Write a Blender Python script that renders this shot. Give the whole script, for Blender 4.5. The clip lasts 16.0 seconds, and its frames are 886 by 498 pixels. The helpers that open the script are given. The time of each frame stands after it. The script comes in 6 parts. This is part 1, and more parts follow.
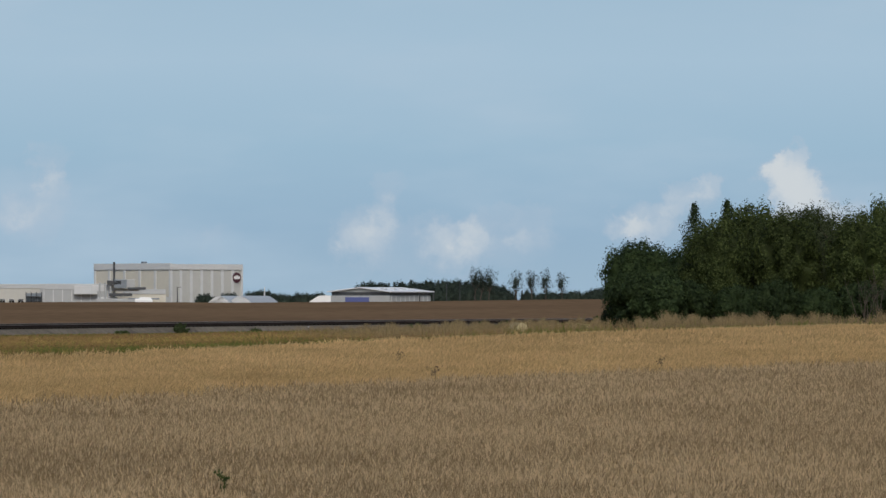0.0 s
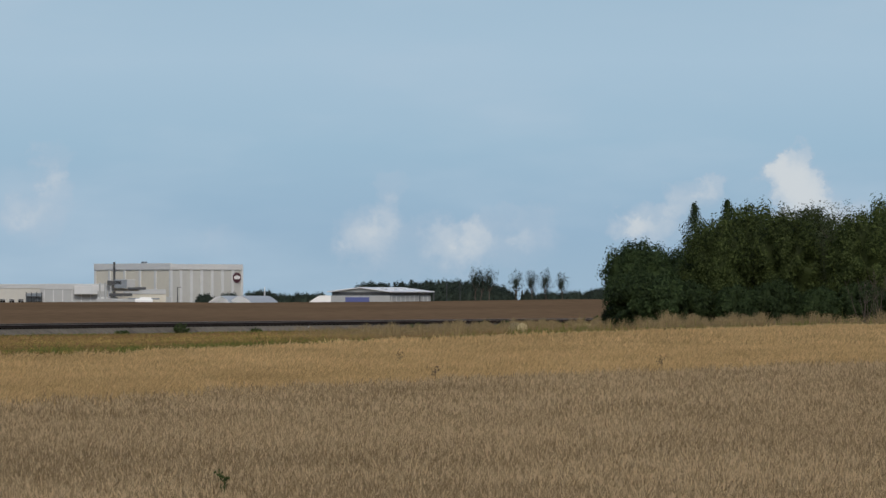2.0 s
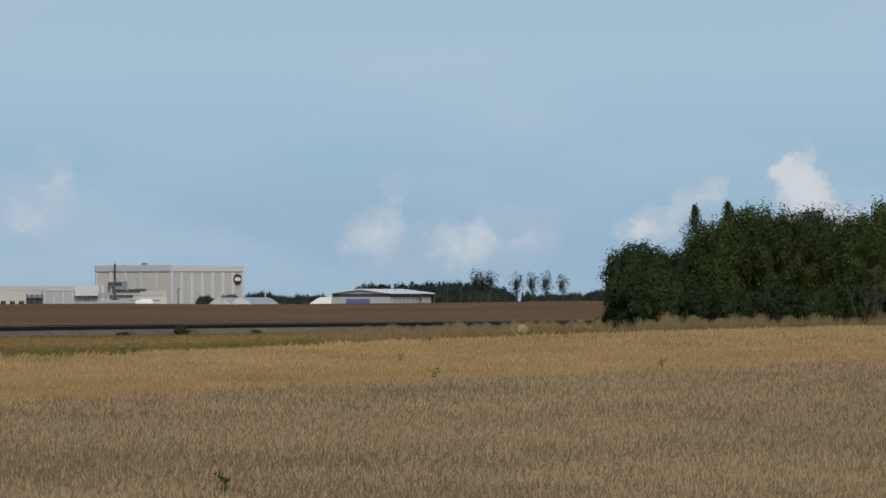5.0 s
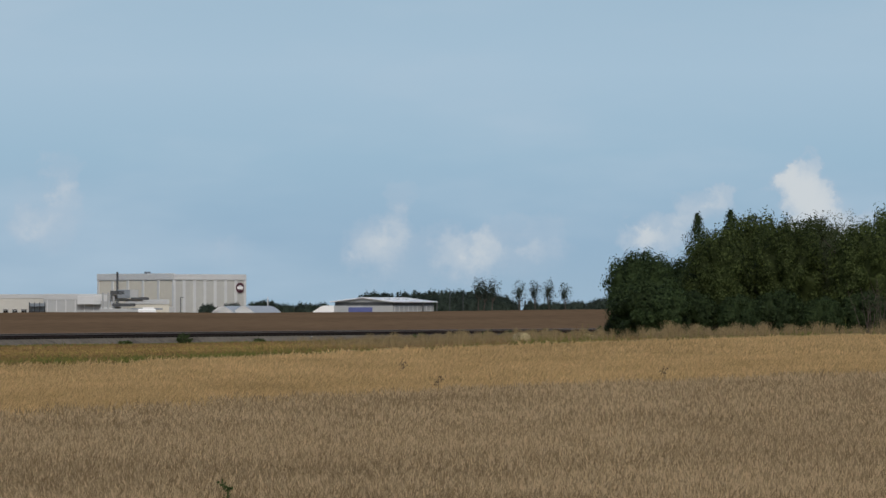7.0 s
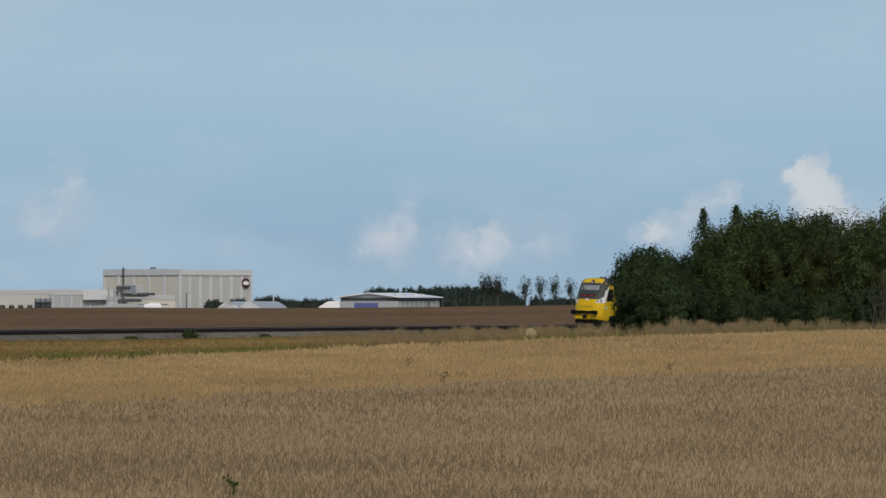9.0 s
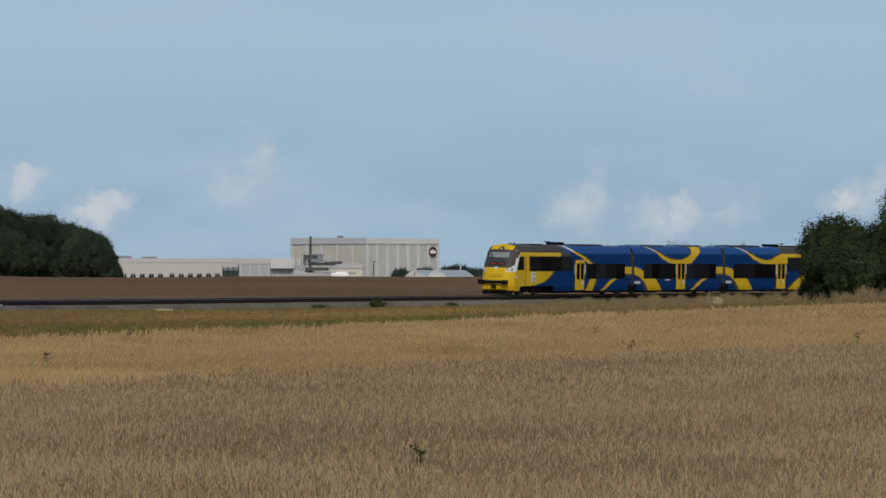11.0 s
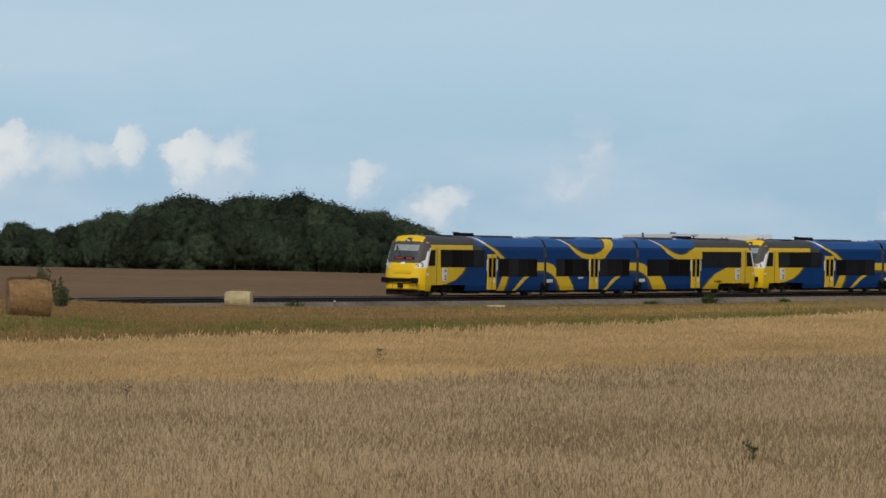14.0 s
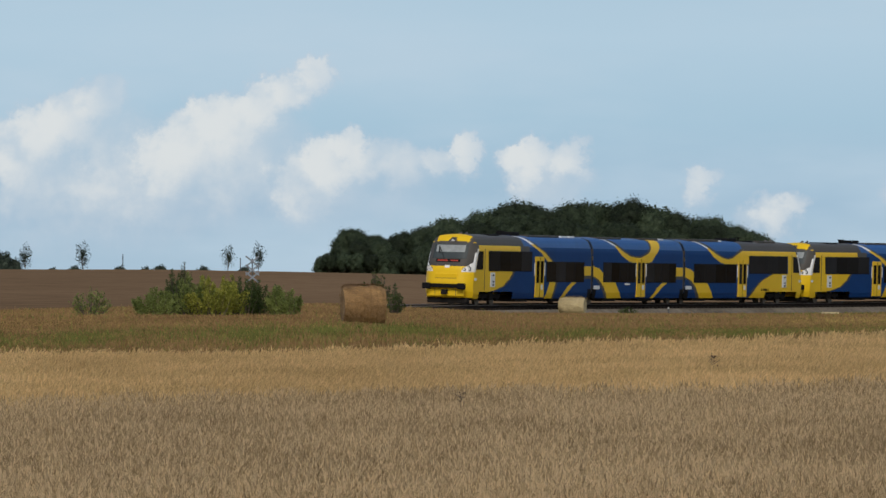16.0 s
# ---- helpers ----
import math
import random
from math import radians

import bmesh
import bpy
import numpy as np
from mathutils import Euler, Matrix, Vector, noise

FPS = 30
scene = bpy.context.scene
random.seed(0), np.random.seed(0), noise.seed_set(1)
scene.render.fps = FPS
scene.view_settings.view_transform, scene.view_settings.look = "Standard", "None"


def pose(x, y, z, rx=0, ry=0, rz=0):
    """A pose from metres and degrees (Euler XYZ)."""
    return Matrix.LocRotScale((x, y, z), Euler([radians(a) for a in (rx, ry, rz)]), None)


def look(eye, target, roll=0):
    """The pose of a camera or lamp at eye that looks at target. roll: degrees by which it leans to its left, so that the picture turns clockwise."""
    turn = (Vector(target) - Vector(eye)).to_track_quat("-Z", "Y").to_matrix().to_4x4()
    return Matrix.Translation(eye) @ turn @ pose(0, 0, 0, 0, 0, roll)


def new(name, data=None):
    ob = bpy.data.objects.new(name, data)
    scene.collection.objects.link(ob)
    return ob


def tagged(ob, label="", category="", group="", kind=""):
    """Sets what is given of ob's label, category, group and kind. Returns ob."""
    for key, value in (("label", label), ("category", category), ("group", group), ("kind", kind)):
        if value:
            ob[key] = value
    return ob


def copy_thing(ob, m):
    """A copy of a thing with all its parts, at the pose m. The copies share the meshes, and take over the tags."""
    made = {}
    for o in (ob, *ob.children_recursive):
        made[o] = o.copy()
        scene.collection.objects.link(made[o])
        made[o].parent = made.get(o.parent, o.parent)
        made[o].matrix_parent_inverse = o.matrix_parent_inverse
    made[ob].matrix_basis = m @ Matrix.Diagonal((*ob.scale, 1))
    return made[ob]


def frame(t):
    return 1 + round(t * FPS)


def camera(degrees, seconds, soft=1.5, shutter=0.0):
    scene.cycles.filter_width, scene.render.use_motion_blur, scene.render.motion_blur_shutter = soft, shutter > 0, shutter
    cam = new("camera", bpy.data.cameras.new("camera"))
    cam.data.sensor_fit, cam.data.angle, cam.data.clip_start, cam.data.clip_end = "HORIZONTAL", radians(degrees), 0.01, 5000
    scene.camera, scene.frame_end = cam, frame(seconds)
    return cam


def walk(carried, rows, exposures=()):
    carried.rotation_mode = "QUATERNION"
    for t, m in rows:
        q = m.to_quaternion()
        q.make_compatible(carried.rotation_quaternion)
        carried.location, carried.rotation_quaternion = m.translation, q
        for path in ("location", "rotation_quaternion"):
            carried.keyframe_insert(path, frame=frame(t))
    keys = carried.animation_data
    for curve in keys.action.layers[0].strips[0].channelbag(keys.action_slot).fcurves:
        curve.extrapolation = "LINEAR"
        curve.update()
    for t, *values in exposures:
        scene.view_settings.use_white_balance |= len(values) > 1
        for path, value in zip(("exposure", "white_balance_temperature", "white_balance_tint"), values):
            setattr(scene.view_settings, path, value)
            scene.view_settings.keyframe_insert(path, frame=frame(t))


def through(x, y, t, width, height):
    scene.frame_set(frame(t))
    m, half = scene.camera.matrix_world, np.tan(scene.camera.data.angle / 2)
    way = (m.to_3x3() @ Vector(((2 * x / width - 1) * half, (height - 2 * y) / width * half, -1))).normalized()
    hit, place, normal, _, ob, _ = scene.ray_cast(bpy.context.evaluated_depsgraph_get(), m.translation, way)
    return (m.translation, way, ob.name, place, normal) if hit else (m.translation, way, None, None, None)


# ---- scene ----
EYE = 1.987
cam = camera(9.957, 16.0, soft=1.5)


def aim(pan, tilt, roll=0.0):
    """The camera's pose: pan to the right, tilt up, in degrees; it stands on one spot."""
    return pose(0, 0, EYE, 90 + tilt, 0, -pan) @ pose(0, 0, 0, 0, 0, roll)


PATH = [(0.0, 0.0, 0.527), (1.0, 0.0, 0.527), (2.0, -0.002, 0.527), (2.5, -0.003, 0.534), (3.0, -0.002, 0.523), (3.5, -0.001, 0.532),
        (4.0, -0.001, 0.527), (4.2, -0.001, 0.527), (5.2, -0.01, 0.55), (6.3, -0.026, 0.61), (6.5, -0.035, 0.641), (7.0, -0.037, 0.641),
        (7.5, -0.039, 0.671), (8.0, -0.038, 0.661), (8.2, -0.039, 0.652), (9.2, -0.15, 0.56), (9.8, -0.46, 0.46), (10.3, -1.091, 0.351),
        (10.5, -1.465, 0.247), (11.0, -2.208, 0.237), (11.3, -2.757, 0.247), (11.5, -3.002, 0.233), (12.0, -3.331, 0.226),
        (12.5, -3.87, 0.204), (13.0, -4.681, 0.143), (13.5, -5.5, 0.238), (14.0, -5.95, 0.195), (14.5, -7.064, 0.152),
        (15.0, -7.997, 0.166), (15.5, -8.898, 0.237), (16.0, -9.708, 0.271)]
walk(cam, [(t, aim(p, q)) for t, p, q in PATH], exposures=[(0.0, -0.03, 6500, 10), (8.0, -0.06, 6500, 10), (11.0, -0.1, 6550, 10), (12.5, 0.0, 6600, 10), (14.0, 0.17, 6750, 10), (16.0, 0.16, 6750, 10)])

# ---- light ----
SUN_AZ, SUN_EL = 174.0, 42.0        # degrees; azimuth to the right of the first view
world = bpy.data.worlds.new("sky")
scene.world = world
world.use_nodes = True
wn, wl = world.node_tree.nodes, world.node_tree.links
sky = wn.new("ShaderNodeTexSky")
sky.sky_type, sky.sun_disc = "NISHITA", False
sky.sun_elevation, sky.sun_rotation = radians(SUN_EL), radians(SUN_AZ)
sky.air_density, sky.dust_density, sky.ozone_density = 1.0, 1.5, 1.0
wl.new(sky.outputs[0], wn["Background"].inputs[0])
wn["Background"].inputs[1].default_value = 0.10
sun_data = bpy.data.lights.new("sun", "SUN")
sun_data.energy, sun_data.angle, sun_data.color = 1.6, radians(8), (1.0, 0.95, 0.88)
sun = new("sun", sun_data)
sa, se = radians(SUN_AZ), radians(SUN_EL)
sun.matrix_world = look((200 * math.sin(sa) * math.cos(se), 200 * math.cos(sa) * math.cos(se), 200 * math.sin(se)), (0, 0, 0))


# ---- materials ----
def material(name, base, rough=0.8, metal=0.0, spread=0.25, scale=(4.0, 0.4), bump=0.0, second=None, island=0.0, coords="Object", stretch=None):
    """A procedural surface: base colour, varied by two noises (grain and stains) and, where asked, from piece to piece."""
    m = bpy.data.materials.new(name)
    m.use_nodes = True
    nt = m.node_tree
    n, l = nt.nodes, nt.links
    b = n["Principled BSDF"]
    b.inputs["Roughness"].default_value, b.inputs["Metallic"].default_value = rough, metal
    tc = n.new("ShaderNodeTexCoord")
    src = tc.outputs[coords]
    if stretch:
        mp = n.new("ShaderNodeMapping")
        mp.inputs["Scale"].default_value = stretch
        l.new(src, mp.inputs[0])
        src = mp.outputs[0]
    fine, coarse = n.new("ShaderNodeTexNoise"), n.new("ShaderNodeTexNoise")
    for tex, s, d in ((fine, scale[0], 6), (coarse, scale[1], 3)):
        tex.inputs["Scale"].default_value, tex.inputs["Detail"].default_value = s, d
        l.new(src, tex.inputs["Vector"])
    add = n.new("ShaderNodeMath")
    add.operation = "ADD"
    l.new(fine.outputs[0], add.inputs[0])
    l.new(coarse.outputs[0], add.inputs[1])
    fac = add.outputs[0]
    if island:
        geo = n.new("ShaderNodeNewGeometry")
        mul = n.new("ShaderNodeMath")
        mul.operation, mul.inputs[1].default_value = "MULTIPLY_ADD", island
        l.new(geo.outputs["Random Per Island"], mul.inputs[0])
        l.new(fac, mul.inputs[2])
        sub = n.new("ShaderNodeMath")
        sub.operation, sub.inputs[1].default_value = "SUBTRACT", island / 2
        l.new(mul.outputs[0], sub.inputs[0])
        fac = sub.outputs[0]
    rmp = n.new("ShaderNodeMapRange")
    rmp.inputs[1].default_value, rmp.inputs[2].default_value = 0.6, 1.4
    l.new(fac, rmp.inputs[0])
    mix = n.new("ShaderNodeMix")
    mix.data_type = "RGBA"
    lo = [c * (1 - spread) for c in base]
    hi = second or [min(1.0, c * (1 + spread)) for c in base]
    mix.inputs[6].default_value, mix.inputs[7].default_value = (*lo, 1), (*hi, 1)
    l.new(rmp.outputs[0], mix.inputs[0])
    l.new(mix.outputs[2], b.inputs["Base Color"])
    if bump:
        bp = n.new("ShaderNodeBump")
        bp.inputs["Strength"].default_value, bp.inputs["Distance"].default_value = 0.6, bump
        l.new(fine.outputs[0], bp.inputs["Height"])
        l.new(bp.outputs[0], b.inputs["Normal"])
    return m


def leafy(name, base, second, through=0.3, island=0.6, plant_by_plant=0.0):
    """Leaves: matt, varied leaf by leaf, letting a little light through."""
    m = material(name, base, 0.6, 0, 0.4, (0.8, 0.25), second=second, island=island)
    nt = m.node_tree
    tr = nt.nodes.new("ShaderNodeBsdfTranslucent")
    mx = nt.nodes.new("ShaderNodeMixShader")
    mx.inputs[0].default_value = through
    bsdf, out = nt.nodes["Principled BSDF"], nt.nodes["Material Output"]
    col = bsdf.inputs["Base Color"].links[0].from_socket
    info, hsv, span = nt.nodes.new("ShaderNodeObjectInfo"), nt.nodes.new("ShaderNodeHueSaturation"), nt.nodes.new("ShaderNodeMapRange")
    span.inputs[3].default_value, span.inputs[4].default_value = 1 - plant_by_plant, 1 + plant_by_plant
    nt.links.new(info.outputs["Random"], span.inputs[0])
    nt.links.new(span.outputs[0], hsv.inputs["Value"])
    nt.links.new(col, hsv.inputs["Color"])
    col = hsv.outputs[0]
    nt.links.new(col, bsdf.inputs["Base Color"])
    bsdf.inputs["Specular IOR Level"].default_value = 0.1
    nt.links.new(col, tr.inputs[0])
    nt.links.new(bsdf.outputs[0], mx.inputs[1])
    nt.links.new(tr.outputs[0], mx.inputs[2])
    nt.links.new(mx.outputs[0], out.inputs[0])
    return m


M_SOIL = material("ploughed_soil", (0.170, 0.112, 0.066), 0.95, 0, 0.32, (0.55, 0.018), 0.12, stretch=(1, 0.35, 1))
M_TURF = material("dry_turf", (0.13, 0.092, 0.032), 0.95, 0, 0.3, (0.6, 0.05), 0.05, second=(0.18, 0.125, 0.045))
M_BALLAST = material("ballast", (0.150, 0.131, 0.104), 0.95, 0, 0.55, (2.6, 0.15), 0.05)
M_STONE = material("ballast_stone", (0.19, 0.175, 0.155), 0.95, 0, 0.4, (6.0, 0.5), island=0.8)
M_SLEEPER = material("sleeper_wood", (0.022, 0.018, 0.015), 0.9, 0, 0.4, (6.0, 0.6), 0.01)
M_RAIL = material("rail_rust", (0.022, 0.015, 0.012), 0.75, 0.3, 0.3, (8.0, 0.5))
M_RAILTOP = material("rail_polished", (0.20, 0.17, 0.15), 0.55, 0.3, 0.1, (8.0, 0.5))
M_WHEAT = leafy("ripe_wheat", (0.535, 0.388, 0.212), (0.735, 0.565, 0.34), 0.5, 1.1)
M_BARLEY = leafy("golden_barley", (0.76, 0.525, 0.238), (0.90, 0.66, 0.335), 0.5, 0.5)
M_DRYGRASS = material("dry_grass", (0.195, 0.106, 0.038), 0.8, 0, 0.3, (0.6, 0.07), second=(0.28, 0.168, 0.066), island=0.6)
M_WISP = material("wispy_grass", (0.155, 0.108, 0.045), 0.8, 0, 0.35, (0.6, 0.07), second=(0.30, 0.22, 0.10), island=0.9)
M_YELLOWGRASS = material("yellowed_grass", (0.29, 0.20, 0.05), 0.8, 0, 0.25, (0.6, 0.07), second=(0.42, 0.30, 0.085), island=0.6)
M_GREENGRASS = leafy("green_grass", (0.115, 0.135, 0.032), (0.20, 0.215, 0.055))
M_WEED = leafy("weed_leaf", (0.06, 0.092, 0.03), (0.11, 0.155, 0.05), 0.4, 0.3)
M_LEAF = leafy("leaf_dark", (0.030, 0.050, 0.020), (0.060, 0.090, 0.034), 0.3, 0.8, 0.2)
M_LEAF2 = leafy("leaf_olive", (0.050, 0.070, 0.022), (0.095, 0.122, 0.038), 0.3, 0.8, 0.3)
M_LEAF3 = leafy("leaf_pale", (0.075, 0.094, 0.046), (0.135, 0.16, 0.08), 0.3, 0.3, 0.2)
M_GROVE = leafy("grove_leaf", (0.034, 0.051, 0.031), (0.062, 0.086, 0.048), 0.25, 0.8, 0.45)
# far leaves lightened and blued: the haze of distance put into their colour
M_HAZYWOOD = leafy("hazed_far_wood_leaf", (0.040, 0.058, 0.046), (0.065, 0.088, 0.066), 0.25, 0.3, 0.2)
M_SHRUB = leafy("shrub_leaf", (0.17, 0.225, 0.06), (0.31, 0.36, 0.11), 0.4, 0.5)
M_SHRUBY = leafy("shrub_leaf_yellow", (0.26, 0.29, 0.05), (0.48, 0.46, 0.09), 0.4, 0.5)
M_BARK = material("bark", (0.09, 0.07, 0.055), 0.9, 0, 0.4, (5.0, 0.6), 0.02)
M_STRAW = material("bale_straw", (0.22, 0.11, 0.034), 0.9, 0, 0.6, (14.0, 1.2), 0.05, second=(0.42, 0.25, 0.10), stretch=(1, 1, 2.5))
M_STRAWPALE = material("bale_straw_pale", (0.45, 0.36, 0.19), 0.9, 0, 0.3, (12.0, 1.0), 0.04, second=(0.62, 0.52, 0.30))
M_YELLOW = material("paint_yellow", (0.70, 0.45, 0.013), 0.45, 0, 0.06, (2.0, 0.3))
M_BLUE = material("paint_blue", (0.002, 0.037, 0.148), 0.45, 0, 0.10, (2.0, 0.3))
M_BLUETOP = material("paint_blue_roof", (0.012, 0.075, 0.24), 0.4, 0, 0.12, (2.0, 0.3))
M_GREY = material("paint_grey", (0.072, 0.068, 0.062), 0.45, 0, 0.12, (2.0, 0.3))
M_WHITE = material("paint_white", (0.72, 0.72, 0.70), 0.4, 0, 0.06, (2.0, 0.3))
M_BLACK = material("rubber_black", (0.010, 0.010, 0.011), 0.6, 0, 0.3, (3.0, 0.4))
M_UNDER = material("underframe_dust", (0.018, 0.016, 0.015), 0.85, 0, 0.4, (3.0, 0.4))
M_GLASS = material("tinted_glass", (0.008, 0.009, 0.011), 0.08, 0, 0.2, (1.0, 0.2))
M_SCREEN = material("windscreen_glass", (0.05, 0.06, 0.06), 0.1, 0, 0.3, (0.8, 0.3))
for _m, _s in ((M_RAIL, 0.1), (M_RAILTOP, 0.1), (M_SOIL, 0.0), (M_TURF, 0.0), (M_BALLAST, 0.05), (M_STONE, 0.1), (M_SLEEPER, 0.05), (M_UNDER, 0.05), (M_YELLOW, 0.2), (M_BLUE, 0.05), (M_BLUETOP, 0.2), (M_GREY, 0.06), (M_BLACK, 0.03), (M_GLASS, 0.035), (M_SCREEN, 0.35)):
    _m.node_tree.nodes["Principled BSDF"].inputs["Specular IOR Level"].default_value = _s


def vary_by_object(m, lo, hi):
    """Scales the base colour from object to object, between lo and hi."""
    nt = m.node_tree
    b = nt.nodes["Principled BSDF"]
    col = b.inputs["Base Color"].links[0].from_socket
    info, span, hsv = nt.nodes.new("ShaderNodeObjectInfo"), nt.nodes.new("ShaderNodeMapRange"), nt.nodes.new("ShaderNodeHueSaturation")
    span.inputs[3].default_value, span.inputs[4].default_value = lo, hi
    nt.links.new(info.outputs["Random"], span.inputs[0])
    nt.links.new(span.outputs[0], hsv.inputs["Value"])
    nt.links.new(col, hsv.inputs["Color"])
    nt.links.new(hsv.outputs[0], b.inputs["Base Color"])


# lighter panes imitate reflected sky by their base colour
vary_by_object(M_GLASS, 0.4, 2.8)


# ---- small tools ----
def mesh_of(name, verts, faces, mats, index=None, smooth=False):
    me = bpy.data.meshes.new(name)
    me.from_pydata([tuple(v) for v in verts], [], faces)
    for m in mats:
        me.materials.append(m)
    if index is not None:
        me.polygons.foreach_set("material_index", np.asarray(index, dtype=np.int32))
    if smooth:
        me.polygons.foreach_set("use_smooth", np.ones(len(me.polygons), dtype=bool))
    me.update()
    return me


def bulk(name, verts, faces, mats, index=None):
    """A large mesh from arrays; all faces have the same number of corners."""
    me = bpy.data.meshes.new(name)
    k = faces.shape[1]
    me.vertices.add(len(verts))
    me.vertices.foreach_set("co", verts.astype(np.float32).ravel())
    me.loops.add(faces.size)
    me.loops.foreach_set("vertex_index", faces.astype(np.int32).ravel())
    me.polygons.add(len(faces))
    me.polygons.foreach_set("loop_start", np.arange(0, faces.size, k, dtype=np.int32))
    for m in mats:
        me.materials.append(m)
    if index is not None:
        me.polygons.foreach_set("material_index", np.asarray(index, dtype=np.int32))
    me.update(calc_edges=True)
    return me


def part(name, bm, mat, parent, label=""):
    """Links a bmesh as one mesh object under a thing or under a part."""
    me = bpy.data.meshes.new(name)
    bm.to_mesh(me)
    bm.free()
    for m in mat if isinstance(mat, (list, tuple)) else (mat,):
        me.materials.append(m)
    ob = new(name, me)
    ob.parent = parent
    return tagged(ob, label)


def box(bm, x0, x1, y0, y1, z0, z1, bevel=0.0, mat=0):
    r = bmesh.ops.create_cube(bm, size=1.0, matrix=Matrix.Translation(((x0 + x1) / 2, (y0 + y1) / 2, (z0 + z1) / 2)) @ Matrix.Diagonal((x1 - x0, y1 - y0, z1 - z0, 1)))
    fs = {f for v in r["verts"] for f in v.link_faces}
    for f in fs:
        f.material_index = mat
    if bevel:
        es = list({e for v in r["verts"] for e in v.link_edges})
        bmesh.ops.bevel(bm, geom=es, offset=bevel, segments=2, affect="EDGES", profile=0.5)
    return bm


def boxed(*a, **k):
    return box(bmesh.new(), *a, **k)


def tube(bm, a, b, ra, rb=None, sides=10):
    """A tapered rod between two points."""
    a, b = Vector(a), Vector(b)
    rb = ra if rb is None else rb
    d = b - a
    m = Matrix.Translation((a + b) / 2) @ d.to_track_quat("Z", "Y").to_matrix().to_4x4()
    bmesh.ops.create_cone(bm, cap_ends=True, segments=sides, radius1=ra, radius2=rb, depth=d.length, matrix=m)
    return bm


def thing(name, label, category, m=None, group="", kind=""):
    ob = new(name)
    ob.empty_display_size = 0.1
    if m is not None:
        ob.matrix_basis = m
    return tagged(ob, label, category, group, kind)


# ---- the line of the railway ----
def heading(s):
    """Direction of the track, as an azimuth, s metres from its reference point towards the tail of the train."""
    s = np.maximum(s, -135.0)
    return 0.4235 + 2.264e-3 * s - 0.136e-5 * s ** 2


S_GRID = np.arange(-240.0, 560.0, 1.0)
_h = heading(S_GRID)
T_X = np.concatenate([[0], np.cumsum((np.sin(_h)[1:] + np.sin(_h)[:-1]) / 2)])
T_Y = np.concatenate([[0], np.cumsum((np.cos(_h)[1:] + np.cos(_h)[:-1]) / 2)])
T_X += -15.77 - T_X[240] - 1.3 * math.cos(0.4235)
T_Y += 378.07 - T_Y[240] + 1.3 * math.sin(0.4235)


def track_at(s):
    return np.interp(s, S_GRID, T_X), np.interp(s, S_GRID, T_Y)


def track_rise(s):
    """The line climbs a little towards the level crossing."""
    f = np.clip((-35.0 - s) / 75.0, 0, 1)
    return 0.2 * f * f * (3 - 2 * f)


T_AZ, T_R = np.degrees(np.arctan2(T_X, T_Y)), np.hypot(T_X, T_Y)
_front = S_GRID > -175
_o = np.argsort(T_AZ[_front])


def track_range(az):
    """How far off the track's middle lies at an azimuth."""
    return np.interp(az, T_AZ[_front][_o], T_R[_front][_o])


# ---- ground ----
def wheat_edge(az):
    return np.interp(az, [-17, -14.7, -12.8, -10.9, -9, -7.2, -5.7, -5, -3.7, -2.4, -1.2, 0.1, 1.4, 2.5, 3.3, 5, 8],
                     [77, 74, 72, 76, 83, 87, 93, 97, 103, 115, 129, 145, 161, 177, 189, 210, 235])


def crop_edge(az):
    return np.interp(az, [-17, -14.7, -9.6, -7.2, -5, -3.7, -2.4, 0, 2.6, 5, 8], [41, 42.5, 46.5, 47.5, 51.3, 54, 59, 66, 74.7, 84.6, 96])


def ridge_height(az):
    return EYE + 850 / 9000 * np.interp(az, [-18, -14.7, -12.8, -11.9, -11.5, -10.2, -8.8, -8.2, -7.5, -6.8, -5.8, -4.5, -3.4, -2.4, -0.5, 1.4, 4, 30],
                                        [6, 6.5, 6.2, 3.4, 2.6, -1.8, -6.4, -6.8, -9.3, -12.2, -13.3, -11, -11, -12.3, -10.3, -6.3, -5, -5])


def foot_height(az):
    return np.interp(az, [-15, -11, -10, -9, -7, -5, 0, 3, 8], [0.42, 0.42, 0.1, -0.25, -0.5, -0.7, -0.7, -0.6, -0.5])


def ground_z(x, y):
    az, r = np.degrees(np.arctan2(x, y)), np.hypot(x, y)
    rt, rw = track_range(az), wheat_edge(az)
    near = np.interp(np.clip((r - rw) / np.maximum(rt - 5 - rw, 1), 0, 1), [0, 1], [0, 1])
    z = 0.1 + near * (foot_height(az) - 0.1)
    far = np.clip((r - rt - 5) / np.maximum(850 - rt - 5, 1), 0, 1)
    z = np.where(r > rt + 5, foot_height(az) + far * (ridge_height(az) - foot_height(az)), z)
    return np.where(r > 850, ridge_height(az) + (-5 - ridge_height(az)) * np.clip((r - 850) / 450, 0, 1), z)


